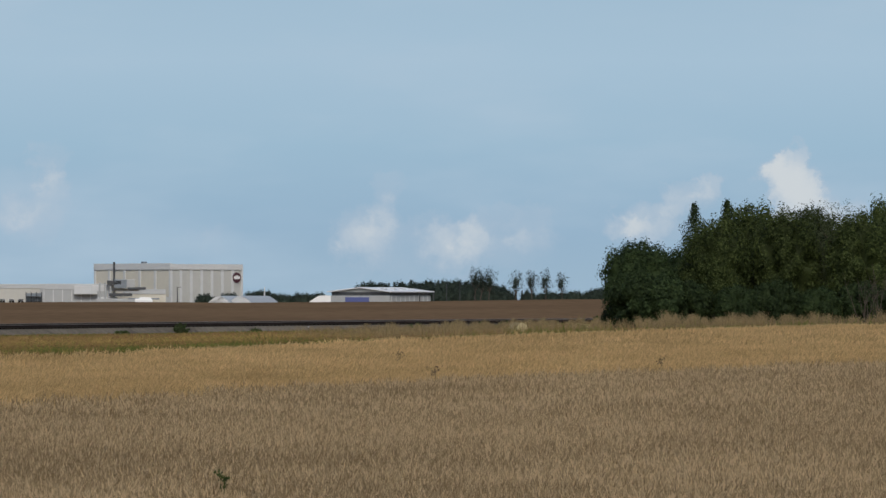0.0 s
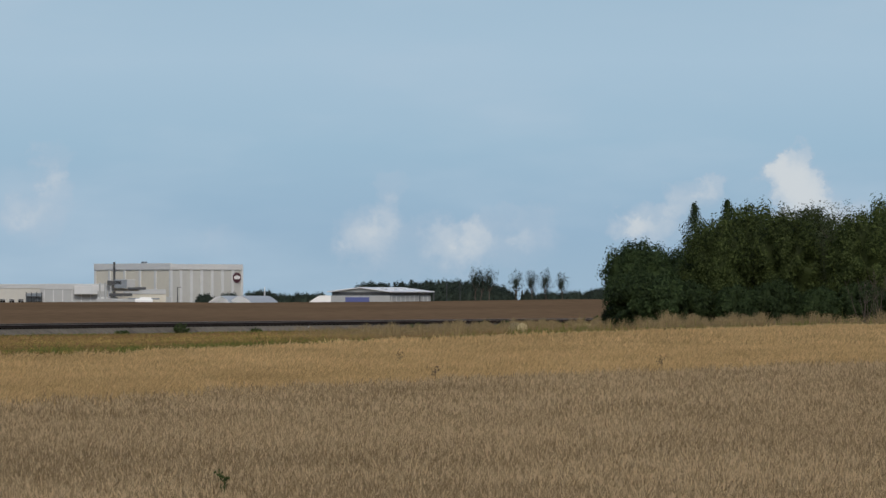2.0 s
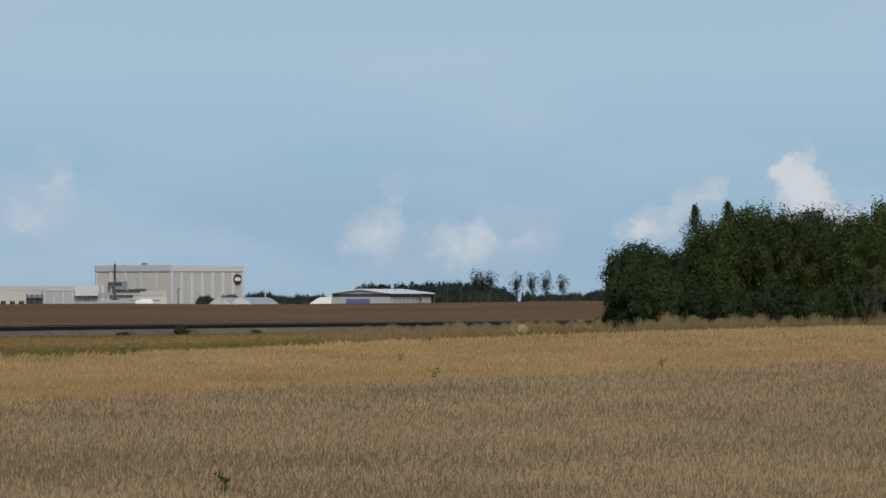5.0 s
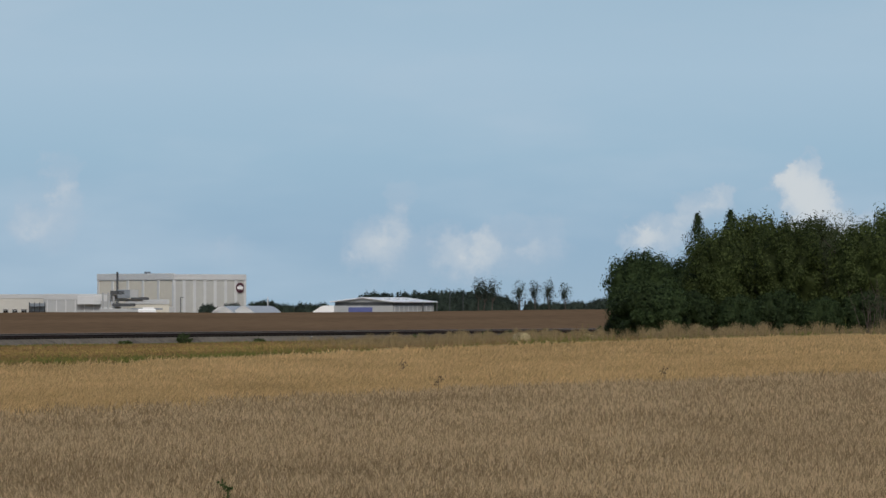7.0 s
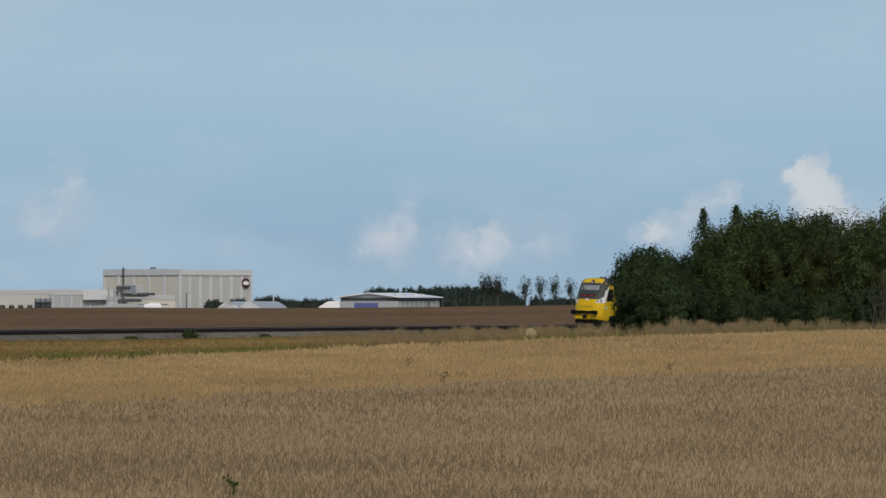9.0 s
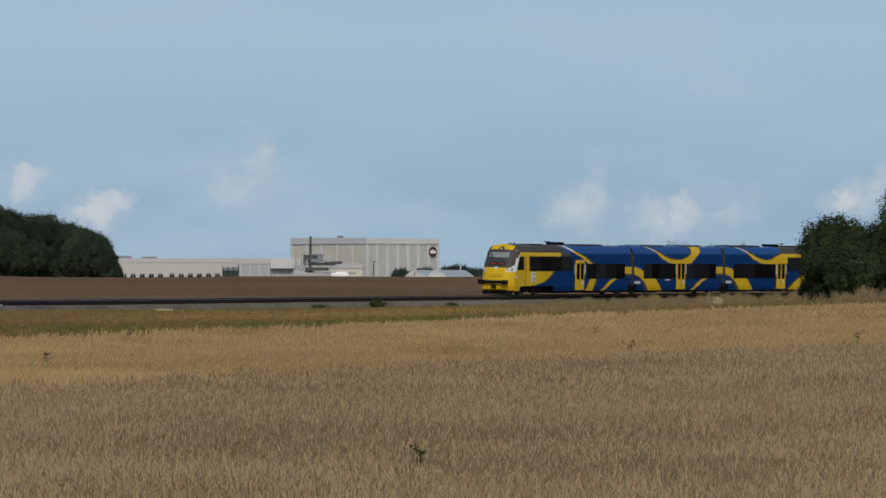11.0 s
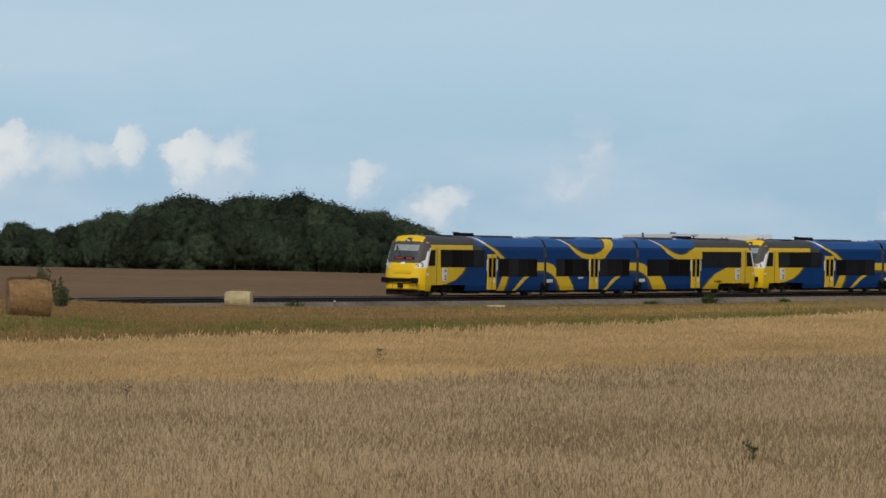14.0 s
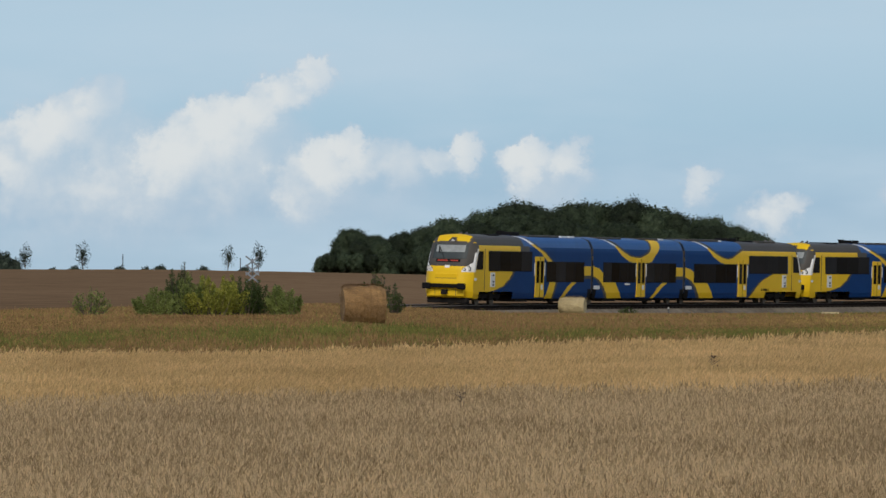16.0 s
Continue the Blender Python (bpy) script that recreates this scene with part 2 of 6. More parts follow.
def build_ground():
    azs = np.concatenate([np.arange(-180, -20, 8.0), np.arange(-20, 12, 0.25), np.arange(12, 180, 8.0)])
    rows, mats = [], []
    fr = [0.004, 0.05, 0.09, 0.13, 0.17, 0.2, 0.23, 0.26, 0.3, 0.34, 0.38, 0.42, 0.46, 0.5, 0.56, 0.62, 0.7, 0.78, 0.86, 0.92, 0.96]
    far = [0.03, 0.07, 0.12, 0.2, 0.3, 0.4, 0.5, 0.6, 0.7, 0.8, 0.9, 0.96, 1.0]
    out = [870, 900, 950, 1020, 1100, 1200, 1320, 1700, 2300, 3200, 4850]
    verts = []
    for az in azs:
        rt = float(track_range(az))
        rs = [f * (rt - 5) for f in fr] + [rt - 5, rt, rt + 5] + [rt + 5 + f * (845 - rt) for f in far] + out
        for r in rs:
            x, y = r * math.sin(radians(az)), r * math.cos(radians(az))
            z = float(ground_z(x, y))
            if 420 < r < 845:
                z += 0.05 * noise.noise((x * 0.03, y * 0.03, 0))
            verts.append((x, y, z))
    k, n = len(rs), len(azs)
    faces, idx = [], []
    for i in range(n):
        j = (i + 1) % n
        for q in range(k - 1):
            faces.append((i * k + q, i * k + q + 1, j * k + q + 1, j * k + q))
            idx.append(0 if q < len(fr) + 1 else 1)
    verts.append((0.0, 0.0, 0.1))
    for i in range(n):
        faces.append((len(verts) - 1, i * k, ((i + 1) % n) * k))
        idx.append(0)
    ob = new("ground", mesh_of("ground", verts, faces, [M_TURF, M_SOIL], idx, True))
    return tagged(ob, "dry turf before the railway and brown ploughed field behind it", "ground", kind="structure")


build_ground()


CANT = 0.05        # the outer, far rail of the curve lies higher


def build_track():
    ss = np.arange(-235, 400, 2.0)
    px, py = track_at(ss)
    hs = heading(ss)
    rise = track_rise(ss)
    nx, ny = -np.cos(hs), np.sin(hs)          # to the far side
    bed = thing("railway_track", "single railway track of rusty rails on dark sleepers and grey ballast", "railway track", kind="structure")

    def sweep(name, prof, mat, label=""):
        prof = [(o, z + CANT * (o + 0.75)) for o, z in prof]
        verts, faces, k = [], [], len(prof)
        for i in range(len(ss)):
            for o, z in prof:
                verts.append((px[i] + nx[i] * o, py[i] + ny[i] * o, z + rise[i]))
        for i in range(len(ss) - 1):
            for q in range(k):
                p = (q + 1) % k
                faces.append((i * k + q, i * k + p, (i + 1) * k + p, (i + 1) * k + q))
        ob = new(name, mesh_of(name, verts, faces, [mat]))
        ob.parent = bed
        return tagged(ob, label)
    sweep("ballast_bed", [(-3.4, -1.3), (-2.7, -0.8), (-1.75, -0.27), (1.75, -0.27), (2.7, -0.8), (3.4, -1.3)], M_BALLAST, "grey crushed stone bed")
    for o in (-0.75, 0.75):
        sweep("rail", [(o - 0.07, -0.17), (o - 0.02, -0.13), (o - 0.036, -0.03), (o - 0.036, -0.004), (o + 0.036, -0.004), (o + 0.036, -0.03), (o + 0.02, -0.13), (o + 0.07, -0.17)], M_RAIL, "rusty steel rail")
        sweep("rail_head", [(o - 0.040, -0.042), (o - 0.038, -0.006), (o - 0.028, 0.0), (o + 0.028, 0.0), (o + 0.038, -0.006), (o + 0.040, -0.042)], M_RAILTOP, "polished running surface")
    bm = bmesh.new()
    box(bm, -1.3, 1.3, -0.13, 0.13, -0.36, -0.16, 0.02)
    for v in bm.verts:
        v.co.z += CANT * (0.75 - v.co.x)
    me = bpy.data.meshes.new("sleeper")
    bm.to_mesh(me)
    bm.free()
    me.materials.append(M_SLEEPER)
    for s in np.arange(-95, 90, 0.65):
        x, y = track_at(s)
        ob = new("sleeper", me)
        ob.parent = bed
        ob.matrix_basis = pose(float(x), float(y), float(track_rise(s)), 0, 0, -math.degrees(float(heading(s))))
    rest = np.concatenate([np.arange(-200, -95.2, 0.65), np.arange(90.1, 260, 0.65)])
    base = np.array([v.co for v in me.vertices])
    quads = np.array([p.vertices[:] for p in me.polygons if len(p.vertices) == 4])
    V, F = [], []
    for i, s in enumerate(rest):
        x, y = track_at(s)
        m = np.array(pose(float(x), float(y), float(track_rise(s)), 0, 0, -math.degrees(float(heading(s)))))
        V.append(base @ m[:3, :3].T + m[:3, 3])
        F.append(quads + i * len(base))
    ob = new("far_sleepers", bulk("far_sleepers", np.concatenate(V), np.concatenate(F), [M_SLEEPER]))
    ob.parent = bed
    tagged(ob, "dark timber sleepers", kind="stuff")
    return bed


build_track()


# ---- sky with its clouds, far behind all the rest ----
def build_sky():
    R, azs, els = 4700.0, np.arange(-34, 26.1, 1.0), np.array([-3, -1, 0, 1, 2, 3, 4, 5, 7, 9, 12, 15.0])
    verts = [(R * math.sin(radians(a)), R * math.cos(radians(a)), EYE + R * math.tan(radians(e))) for a in azs for e in els]
    k = len(els)
    faces = [(i * k + j, i * k + j + 1, (i + 1) * k + j + 1, (i + 1) * k + j) for i in range(len(azs) - 1) for j in range(k - 1)]
    me = mesh_of("sky_backdrop", verts, faces, [])
    uv = me.uv_layers.new(name="angle")
    co = [(a, e) for a in azs for e in els]
    for lp in me.loops:
        uv.data[lp.index].uv = co[lp.vertex_index]
    m = bpy.data.materials.new("sky_with_clouds")
    m.use_nodes = True
    n, l = m.node_tree.nodes, m.node_tree.links
    n.clear()
    out, em = n.new("ShaderNodeOutputMaterial"), n.new("ShaderNodeEmission")
    l.new(em.outputs[0], out.inputs[0])
    uvn = n.new("ShaderNodeUVMap")
    uvn.uv_map = "angle"
    U = uvn.outputs[0]

    def vmath(op, a, b):
        v = n.new("ShaderNodeVectorMath")
        v.operation = op
        for i, s in enumerate((a, b)):
            if s is None:
                continue
            if isinstance(s, tuple):
                v.inputs[i].default_value = s
            else:
                l.new(s, v.inputs[i])
        return v.outputs["Value"] if op == "LENGTH" else v.outputs[0]

    def math2(op, a, b):
        v = n.new("ShaderNodeMath")
        v.operation = op
        for i, s in enumerate((a, b)):
            if isinstance(s, (int, float)):
                v.inputs[i].default_value = s
            else:
                l.new(s, v.inputs[i])
        return v.outputs[0]

    def ramp(s, a, b, c, d, smooth=True):
        v = n.new("ShaderNodeMapRange")
        v.interpolation_type = "SMOOTHSTEP" if smooth else "LINEAR"
        for i, q in enumerate((a, b, c, d)):
            v.inputs[i + 1].default_value = q
        l.new(s, v.inputs[0])
        return v.outputs[0]

    def cloud_noise(scale, detail, src, rough=0.55):
        t = n.new("ShaderNodeTexNoise")
        t.inputs["Scale"].default_value, t.inputs["Detail"].default_value, t.inputs["Roughness"].default_value = scale, detail, rough
        l.new(src, t.inputs["Vector"])
        return t
    warp = cloud_noise(2.6, 8, U, 0.66)
    W = vmath("ADD", U, vmath("MULTIPLY", vmath("SUBTRACT", warp.outputs["Color"], (0.5, 0.5, 0.5)), (0.8, 0.6, 0)))
    total = None
    # azimuth and elevation of each puff, half width and half height, all in degrees, and how solid it is
    for a, e, w, h, k2 in PUFFS:
        rel = vmath("SUBTRACT", W, (a, e - 0.12 * h, 0))
        # crisp above, trailing off softly below
        rel = vmath("MAXIMUM", vmath("MULTIPLY", rel, (1 / (1.5 * w), 1 / (1.45 * h), 0)), vmath("MULTIPLY", rel, (1 / (1.5 * w), 1 / (3.3 * h), 0)))
        d = vmath("LENGTH", rel, None)
        mk = math2("ADD", ramp(d, 0.5, 1.08, k2 * 0.48, 0.0), ramp(d, 0.1, 1.7, k2 * 0.3, 0.0))
        total = mk if total is None else math2("SUBTRACT", math2("ADD", total, mk), math2("MULTIPLY", total, mk))
    fine = cloud_noise(2.6, 4, U, 0.5).outputs[0]
    body = math2("MULTIPLY", total, ramp(fine, 0.3, 0.65, 0.78, 1.06, False))
    haze = cloud_noise(0.35, 4, vmath("MULTIPLY", U, (0.6, 2.0, 0))).outputs[0]
    sep = n.new("ShaderNodeSeparateXYZ")
    l.new(U, sep.inputs[0])
    grad = n.new("ShaderNodeValToRGB")
    cr = grad.color_ramp
    cr.elements[0].position, cr.elements[0].color = 0.0, (0.345, 0.478, 0.598, 1)
    cr.elements[1].position, cr.elements[1].color = 1.0, (0.36, 0.51, 0.64, 1)
    for p, c in ((0.25, (0.303, 0.450, 0.592, 1)), (0.5, (0.335, 0.497, 0.632, 1)), (0.75, (0.385, 0.535, 0.665, 1))):
        el = cr.elements.new(p)
        el.color = c
    l.new(ramp(sep.outputs[1], -0.2, 3.6, 0.0, 1.0, False), grad.inputs[0])
    veil = n.new("ShaderNodeMix")
    veil.data_type = "RGBA"
    veil.inputs[7].default_value = (0.42, 0.55, 0.67, 1)
    l.new(grad.outputs[0], veil.inputs[6])
    l.new(ramp(haze, 0.42, 0.75, 0.0, 0.8), veil.inputs[0])
    lit = n.new("ShaderNodeMix")
    lit.data_type = "RGBA"
    lit.inputs[6].default_value, lit.inputs[7].default_value = (0.44, 0.53, 0.635, 1), (0.635, 0.675, 0.70, 1)
    l.new(ramp(body, 0.4, 0.95, 0.0, 1.0), lit.inputs[0])
    mix = n.new("ShaderNodeMix")
    mix.data_type = "RGBA"
    l.new(veil.outputs[2], mix.inputs[6])
    l.new(lit.outputs[2], mix.inputs[7])
    l.new(ramp(body, 0.12, 0.95, 0.0, 0.92), mix.inputs[0])
    l.new(mix.outputs[2], em.inputs[0])
    me.materials.append(m)
    ob = new("backdrop_sky", me)
    ob.visible_shadow = False
    return tagged(ob, "pale blue sky with low white fair-weather clouds", "sky", kind="structure")


PUFFS = [
    (-4.4, 1.58, 0.2, 0.16, 0.55), (-4.37, 1.25, 0.18, 0.14, 0.5), (-4.82, 1.02, 0.22, 0.14, 0.5), (-4.5, 0.88, 0.2, 0.1, 0.4), (-4.7, 1.3, 0.3, 0.24, 0.35),
    (-2.8, 0.65, 0.25, 0.12, 0.35), (-2.45, 0.68, 0.18, 0.12, 0.35), (-0.9, 0.86, 0.28, 0.2, 0.62), (-0.66, 1.08, 0.16, 0.14, 0.5), (-0.3, 0.72, 0.8, 0.2, 0.5),
    (0.1, 0.68, 0.34, 0.15, 0.6), (0.3, 0.82, 0.13, 0.12, 0.6), (0.6, 1.0, 0.2, 0.09, 0.5), (-0.6, 1.35, 0.18, 0.1, 0.5), (1.0, 0.88, 0.22, 0.14, 0.55), (0.8, 0.6, 0.5, 0.12, 0.4),
    (1.5, 1.05, 0.3, 0.1, 0.3), (2.35, 0.97, 0.26, 0.13, 0.72), (2.75, 1.19, 0.22, 0.1, 0.75), (3.02, 1.29, 0.2, 0.07, 0.75), (2.05, 0.85, 0.22, 0.08, 0.65), (2.5, 0.8, 0.5, 0.1, 0.35),
    (3.93, 1.58, 0.14, 0.15, 1.0), (3.8, 1.32, 0.2, 0.2, 1.05), (4.12, 1.34, 0.14, 0.14, 0.9), (4.05, 1.05, 0.32, 0.22, 1.0), (4.45, 0.95, 0.25, 0.15, 0.85), (5.6, 1.1, 0.6, 0.3, 0.6),
    (-6.2, 0.8, 0.24, 0.16, 0.9), (-6.44, 0.62, 0.25, 0.13, 0.75), (-6.0, 0.9, 0.16, 0.08, 0.7), (-7.05, 1.07, 0.17, 0.15, 0.95),
    (-9.11, 1.30, 0.2, 0.16, 1.0), (-8.92, 1.42, 0.14, 0.12, 1.0), (-8.54, 1.40, 0.2, 0.13, 0.9), (-8.73, 1.11, 0.4, 0.22, 0.7),
    (-11.54, 1.17, 0.3, 0.22, 0.8), (-11.22, 1.39, 0.2, 0.16, 0.95), (-10.96, 1.52, 0.14, 0.14, 1.0), (-10.52, 1.36, 0.3, 0.16, 0.75), (-9.94, 1.36, 0.22, 0.09, 0.85), (-9.66, 1.40, 0.14, 0.13, 1.0),
    (-10.8, 1.15, 0.7, 0.27, 0.55), (-13.13, 1.42, 0.25, 0.2, 0.85), (-12.87, 1.65, 0.24, 0.18, 0.95), (-12.58, 1.90, 0.2, 0.15, 1.05), (-12.30, 1.84, 0.22, 0.18, 0.95), (-11.98, 2.04, 0.22, 0.15, 1.0),
    (-11.66, 2.2, 0.22, 0.14, 1.0), (-11.38, 2.34, 0.2, 0.12, 1.0), (-12.2, 1.55, 0.6, 0.35, 0.65), (-14.84, 1.58, 0.3, 0.2, 0.95), (-14.46, 1.75, 0.26, 0.17, 0.95), (-14.14, 1.92, 0.24, 0.15, 0.9),
    (-13.76, 2.13, 0.24, 0.13, 0.85), (-14.34, 1.3, 0.7, 0.4, 0.55), (-13.5, 1.5, 0.45, 0.35, 0.6), (-12.74, 1.2, 0.7, 0.35, 0.45), (-14.6, 0.9, 0.6, 0.3, 0.35), (-13.4, 0.95, 0.7, 0.25, 0.3),
]
SKY = build_sky()


# ---- crops and grass ----
def blades(name, x, y, z, height, width, lean, mats, idx, wind=0.0, ear=0.0, earw=0.0, seed=1):
    """Stalks: each a thin bent blade of two triangles and, where asked, an ear: a slim three-sided spike. Flat arrays in, one mesh out."""
    rng = np.random.default_rng(seed)
    n = len(x)
    th = rng.uniform(0, math.tau, n)
    la = rng.normal(0, 1, n) * lean
    lx, ly = np.cos(th) * la + wind * rng.uniform(0.3, 1.3, n), np.sin(th) * la
    wt = rng.uniform(-0.6, 0.6, n)              # the blade's own turn
    cx, cy = np.cos(wt) * width / 2, np.sin(wt) * width / 2
    base, top = np.stack([x, y, z], 1), np.stack([x + lx * height, y + ly * height, z + height], 1)
    off = np.stack([cx, cy, np.zeros(n)], 1)
    V, F, I = [], [], []
    V.append(np.stack([base - off, base + off, top + off * 0.5, top - off * 0.5], 1).reshape(-1, 3))
    q = np.arange(n)[:, None] * 4
    F.append(np.concatenate([q + [0, 1, 2], q + [0, 2, 3]]))
    I.append(np.concatenate([idx, idx]))
    if ear:
        b0 = len(V[0])
        el = ear * rng.uniform(0.75, 1.25, n)
        ex, ey = lx * 2.0 + rng.normal(0, 0.45, n), ly * 2.0 + rng.normal(0, 0.45, n)
        d = np.stack([ex, ey, np.ones(n)], 1)
        d /= np.linalg.norm(d, axis=1)[:, None]
        tip = top + d * el[:, None]
        mid = top + d * (el * 0.12)[:, None]
        ring = []
        for k in range(3):
            a = k * math.tau / 3 + wt
            ring.append(mid + np.stack([np.cos(a), np.sin(a), np.zeros(n)], 1) * (earw / 2))
        V.append(np.stack([*ring, tip], 1).reshape(-1, 3))
        q = np.arange(n)[:, None] * 4 + b0
        F.append(np.concatenate([q + [0, 3, 1], q + [1, 3, 2], q + [2, 3, 0]]))
        I.append(np.tile(idx, 3))
    return bulk(name, np.concatenate(V), np.concatenate(F), mats, np.concatenate(I))


def scatter(rng, n, a0, a1, r0, r1):
    az = rng.uniform(a0, a1, n)
    r = np.sqrt(rng.uniform(r0 ** 2, r1 ** 2, n))
    return az, r


def build_crops():
    rng = np.random.default_rng(5)
    zones = [(25, 46, 540, 0.004, 0.055, 0.0105, 0.80), (46, 75, 230, 0.006, 0.065, 0.0165, 0.80), (75, 120, 95, 0.012, 0.085, 0.026, 0.79), (120, 240, 24, 0.026, 0.14, 0.062, 0.78)]
    for zi, (r0, r1, dens, w, ear, earw, hgt) in enumerate(zones):
        n = int(0.5 * radians(21.4) * (r1 ** 2 - r0 ** 2) * dens)
        az, r = scatter(rng, n, -15.5, 5.9, r0, r1)
        edge = wheat_edge(az) + rng.normal(0, 1.2, n) + 1.5 * np.sin(az * 9)
        keep = r < edge
        az, r = az[keep], r[keep]
        n = len(az)
        x, y = r * np.sin(np.radians(az)), r * np.cos(np.radians(az))
        barley = r > crop_edge(az) + 0.9 * np.sin(az * 7) + rng.normal(0, 0.7, n)
        z = np.full(n, 0.1)
        sway = 0.016 * np.sin(x * 0.9 + 0.5 * y + 2 * np.sin(x * 0.37)) + 0.014 * np.sin(x * 2.3 - y * 0.3) + 0.02 * np.sin(x * 0.71 - y * 0.11 + 1.5 * np.sin(y * 0.23))
        h = (hgt - ear * 0.6) * np.clip(rng.normal(1, 0.045, n), 0.85, 1.1) + 0.6 * sway - 0.05 * barley
        for name, sel, mat, lab, cat in (("wheat_field", ~barley, M_WHEAT, "ripe greyish-brown wheat with dense upright ears", "wheat"), ("barley_field", barley, M_BARLEY, "golden ripe barley swaying beyond the wheat", "barley")):
            if sel.sum() < 50:
                continue
            me = blades(name, x[sel], y[sel], z[sel], h[sel], np.full(sel.sum(), w), 0.11 if name == "wheat_field" else 0.30, [mat], np.zeros(sel.sum(), int), wind=0.03 if name == "wheat_field" else 0.3, ear=ear, earw=earw, seed=zi)
            tagged(new(name, me), lab, cat, kind="stuff")


build_crops()


def build_grass():
    """The strip between the crops and the railway: straw-coloured stubble with a greener band beside the barley."""
    rng = np.random.default_rng(9)
    n = 330000
    az = rng.uniform(-17, 6, n)
    rw, rt = wheat_edge(az) + 1, track_range(az) - 2.7
    f = rng.uniform(0.0, 1, n)
    r = rw + f * (rt - rw)
    x, y = r * np.sin(np.radians(az)), r * np.cos(np.radians(az))
    z = ground_z(x, y) - 0.02
    drift = np.sin(x * 0.31 + 2 * np.sin(y * 0.05)) * np.sin(y * 0.043 + x * 0.05)
    band = (f - (0.41 + 0.02 * np.sin(az * 2.3))) / 0.085
    p_green = np.exp(-band ** 2) * (0.6 + 0.22 * np.sin(az * 5 + 2 * np.sin(az * 1.7))) + 0.07 + 0.07 * drift + 0.35 * (f > 0.9) * (az > -6)
    p_yellow = np.exp(-((f - 0.66) / 0.16) ** 2) * 0.5 * np.clip((-az - 0.3) / 1.2, 0, 1) * np.clip((az + 6.5) / 2, 0, 1) + 0.05
    u = rng.uniform(0, 1, n)
    green = u < p_green
    yellow = ~green & (u < p_green + p_yellow)
    tall = np.clip((az + 0.5) / 1.5, 0, 1) * (f > 0.25)
    h = rng.uniform(0.03, 0.11, n) * np.where(green, 1.25, 1.0) * (1 + 0.35 * drift) * (1 + 3.5 * tall * rng.uniform(0, 1, n))
    h = np.where(rng.uniform(0, 1, n) < 0.01, h * 2.4, h)
    w = np.interp(r, [70, 200, 450], [0.010, 0.022, 0.045])
    tagged(new("grass_strip", blades("grass_strip", x, y, z, h, w, 0.6, [M_DRYGRASS, M_GREENGRASS, M_YELLOWGRASS], np.where(green, 1, np.where(yellow, 2, 0)), seed=3)),
           "short dry grass and stubble with a greener band", "grass", kind="stuff")


build_grass()


# ---- trees ----
def ball(levels):
    bm = bmesh.new()
    bmesh.ops.create_icosphere(bm, subdivisions=levels, radius=1.0)
    bm.verts.ensure_lookup_table()
    out = np.array([v.co[:] for v in bm.verts]), np.array([[v.index for v in f.verts] for f in bm.faces])
    bm.free()
    return out


BALL = ball(4)


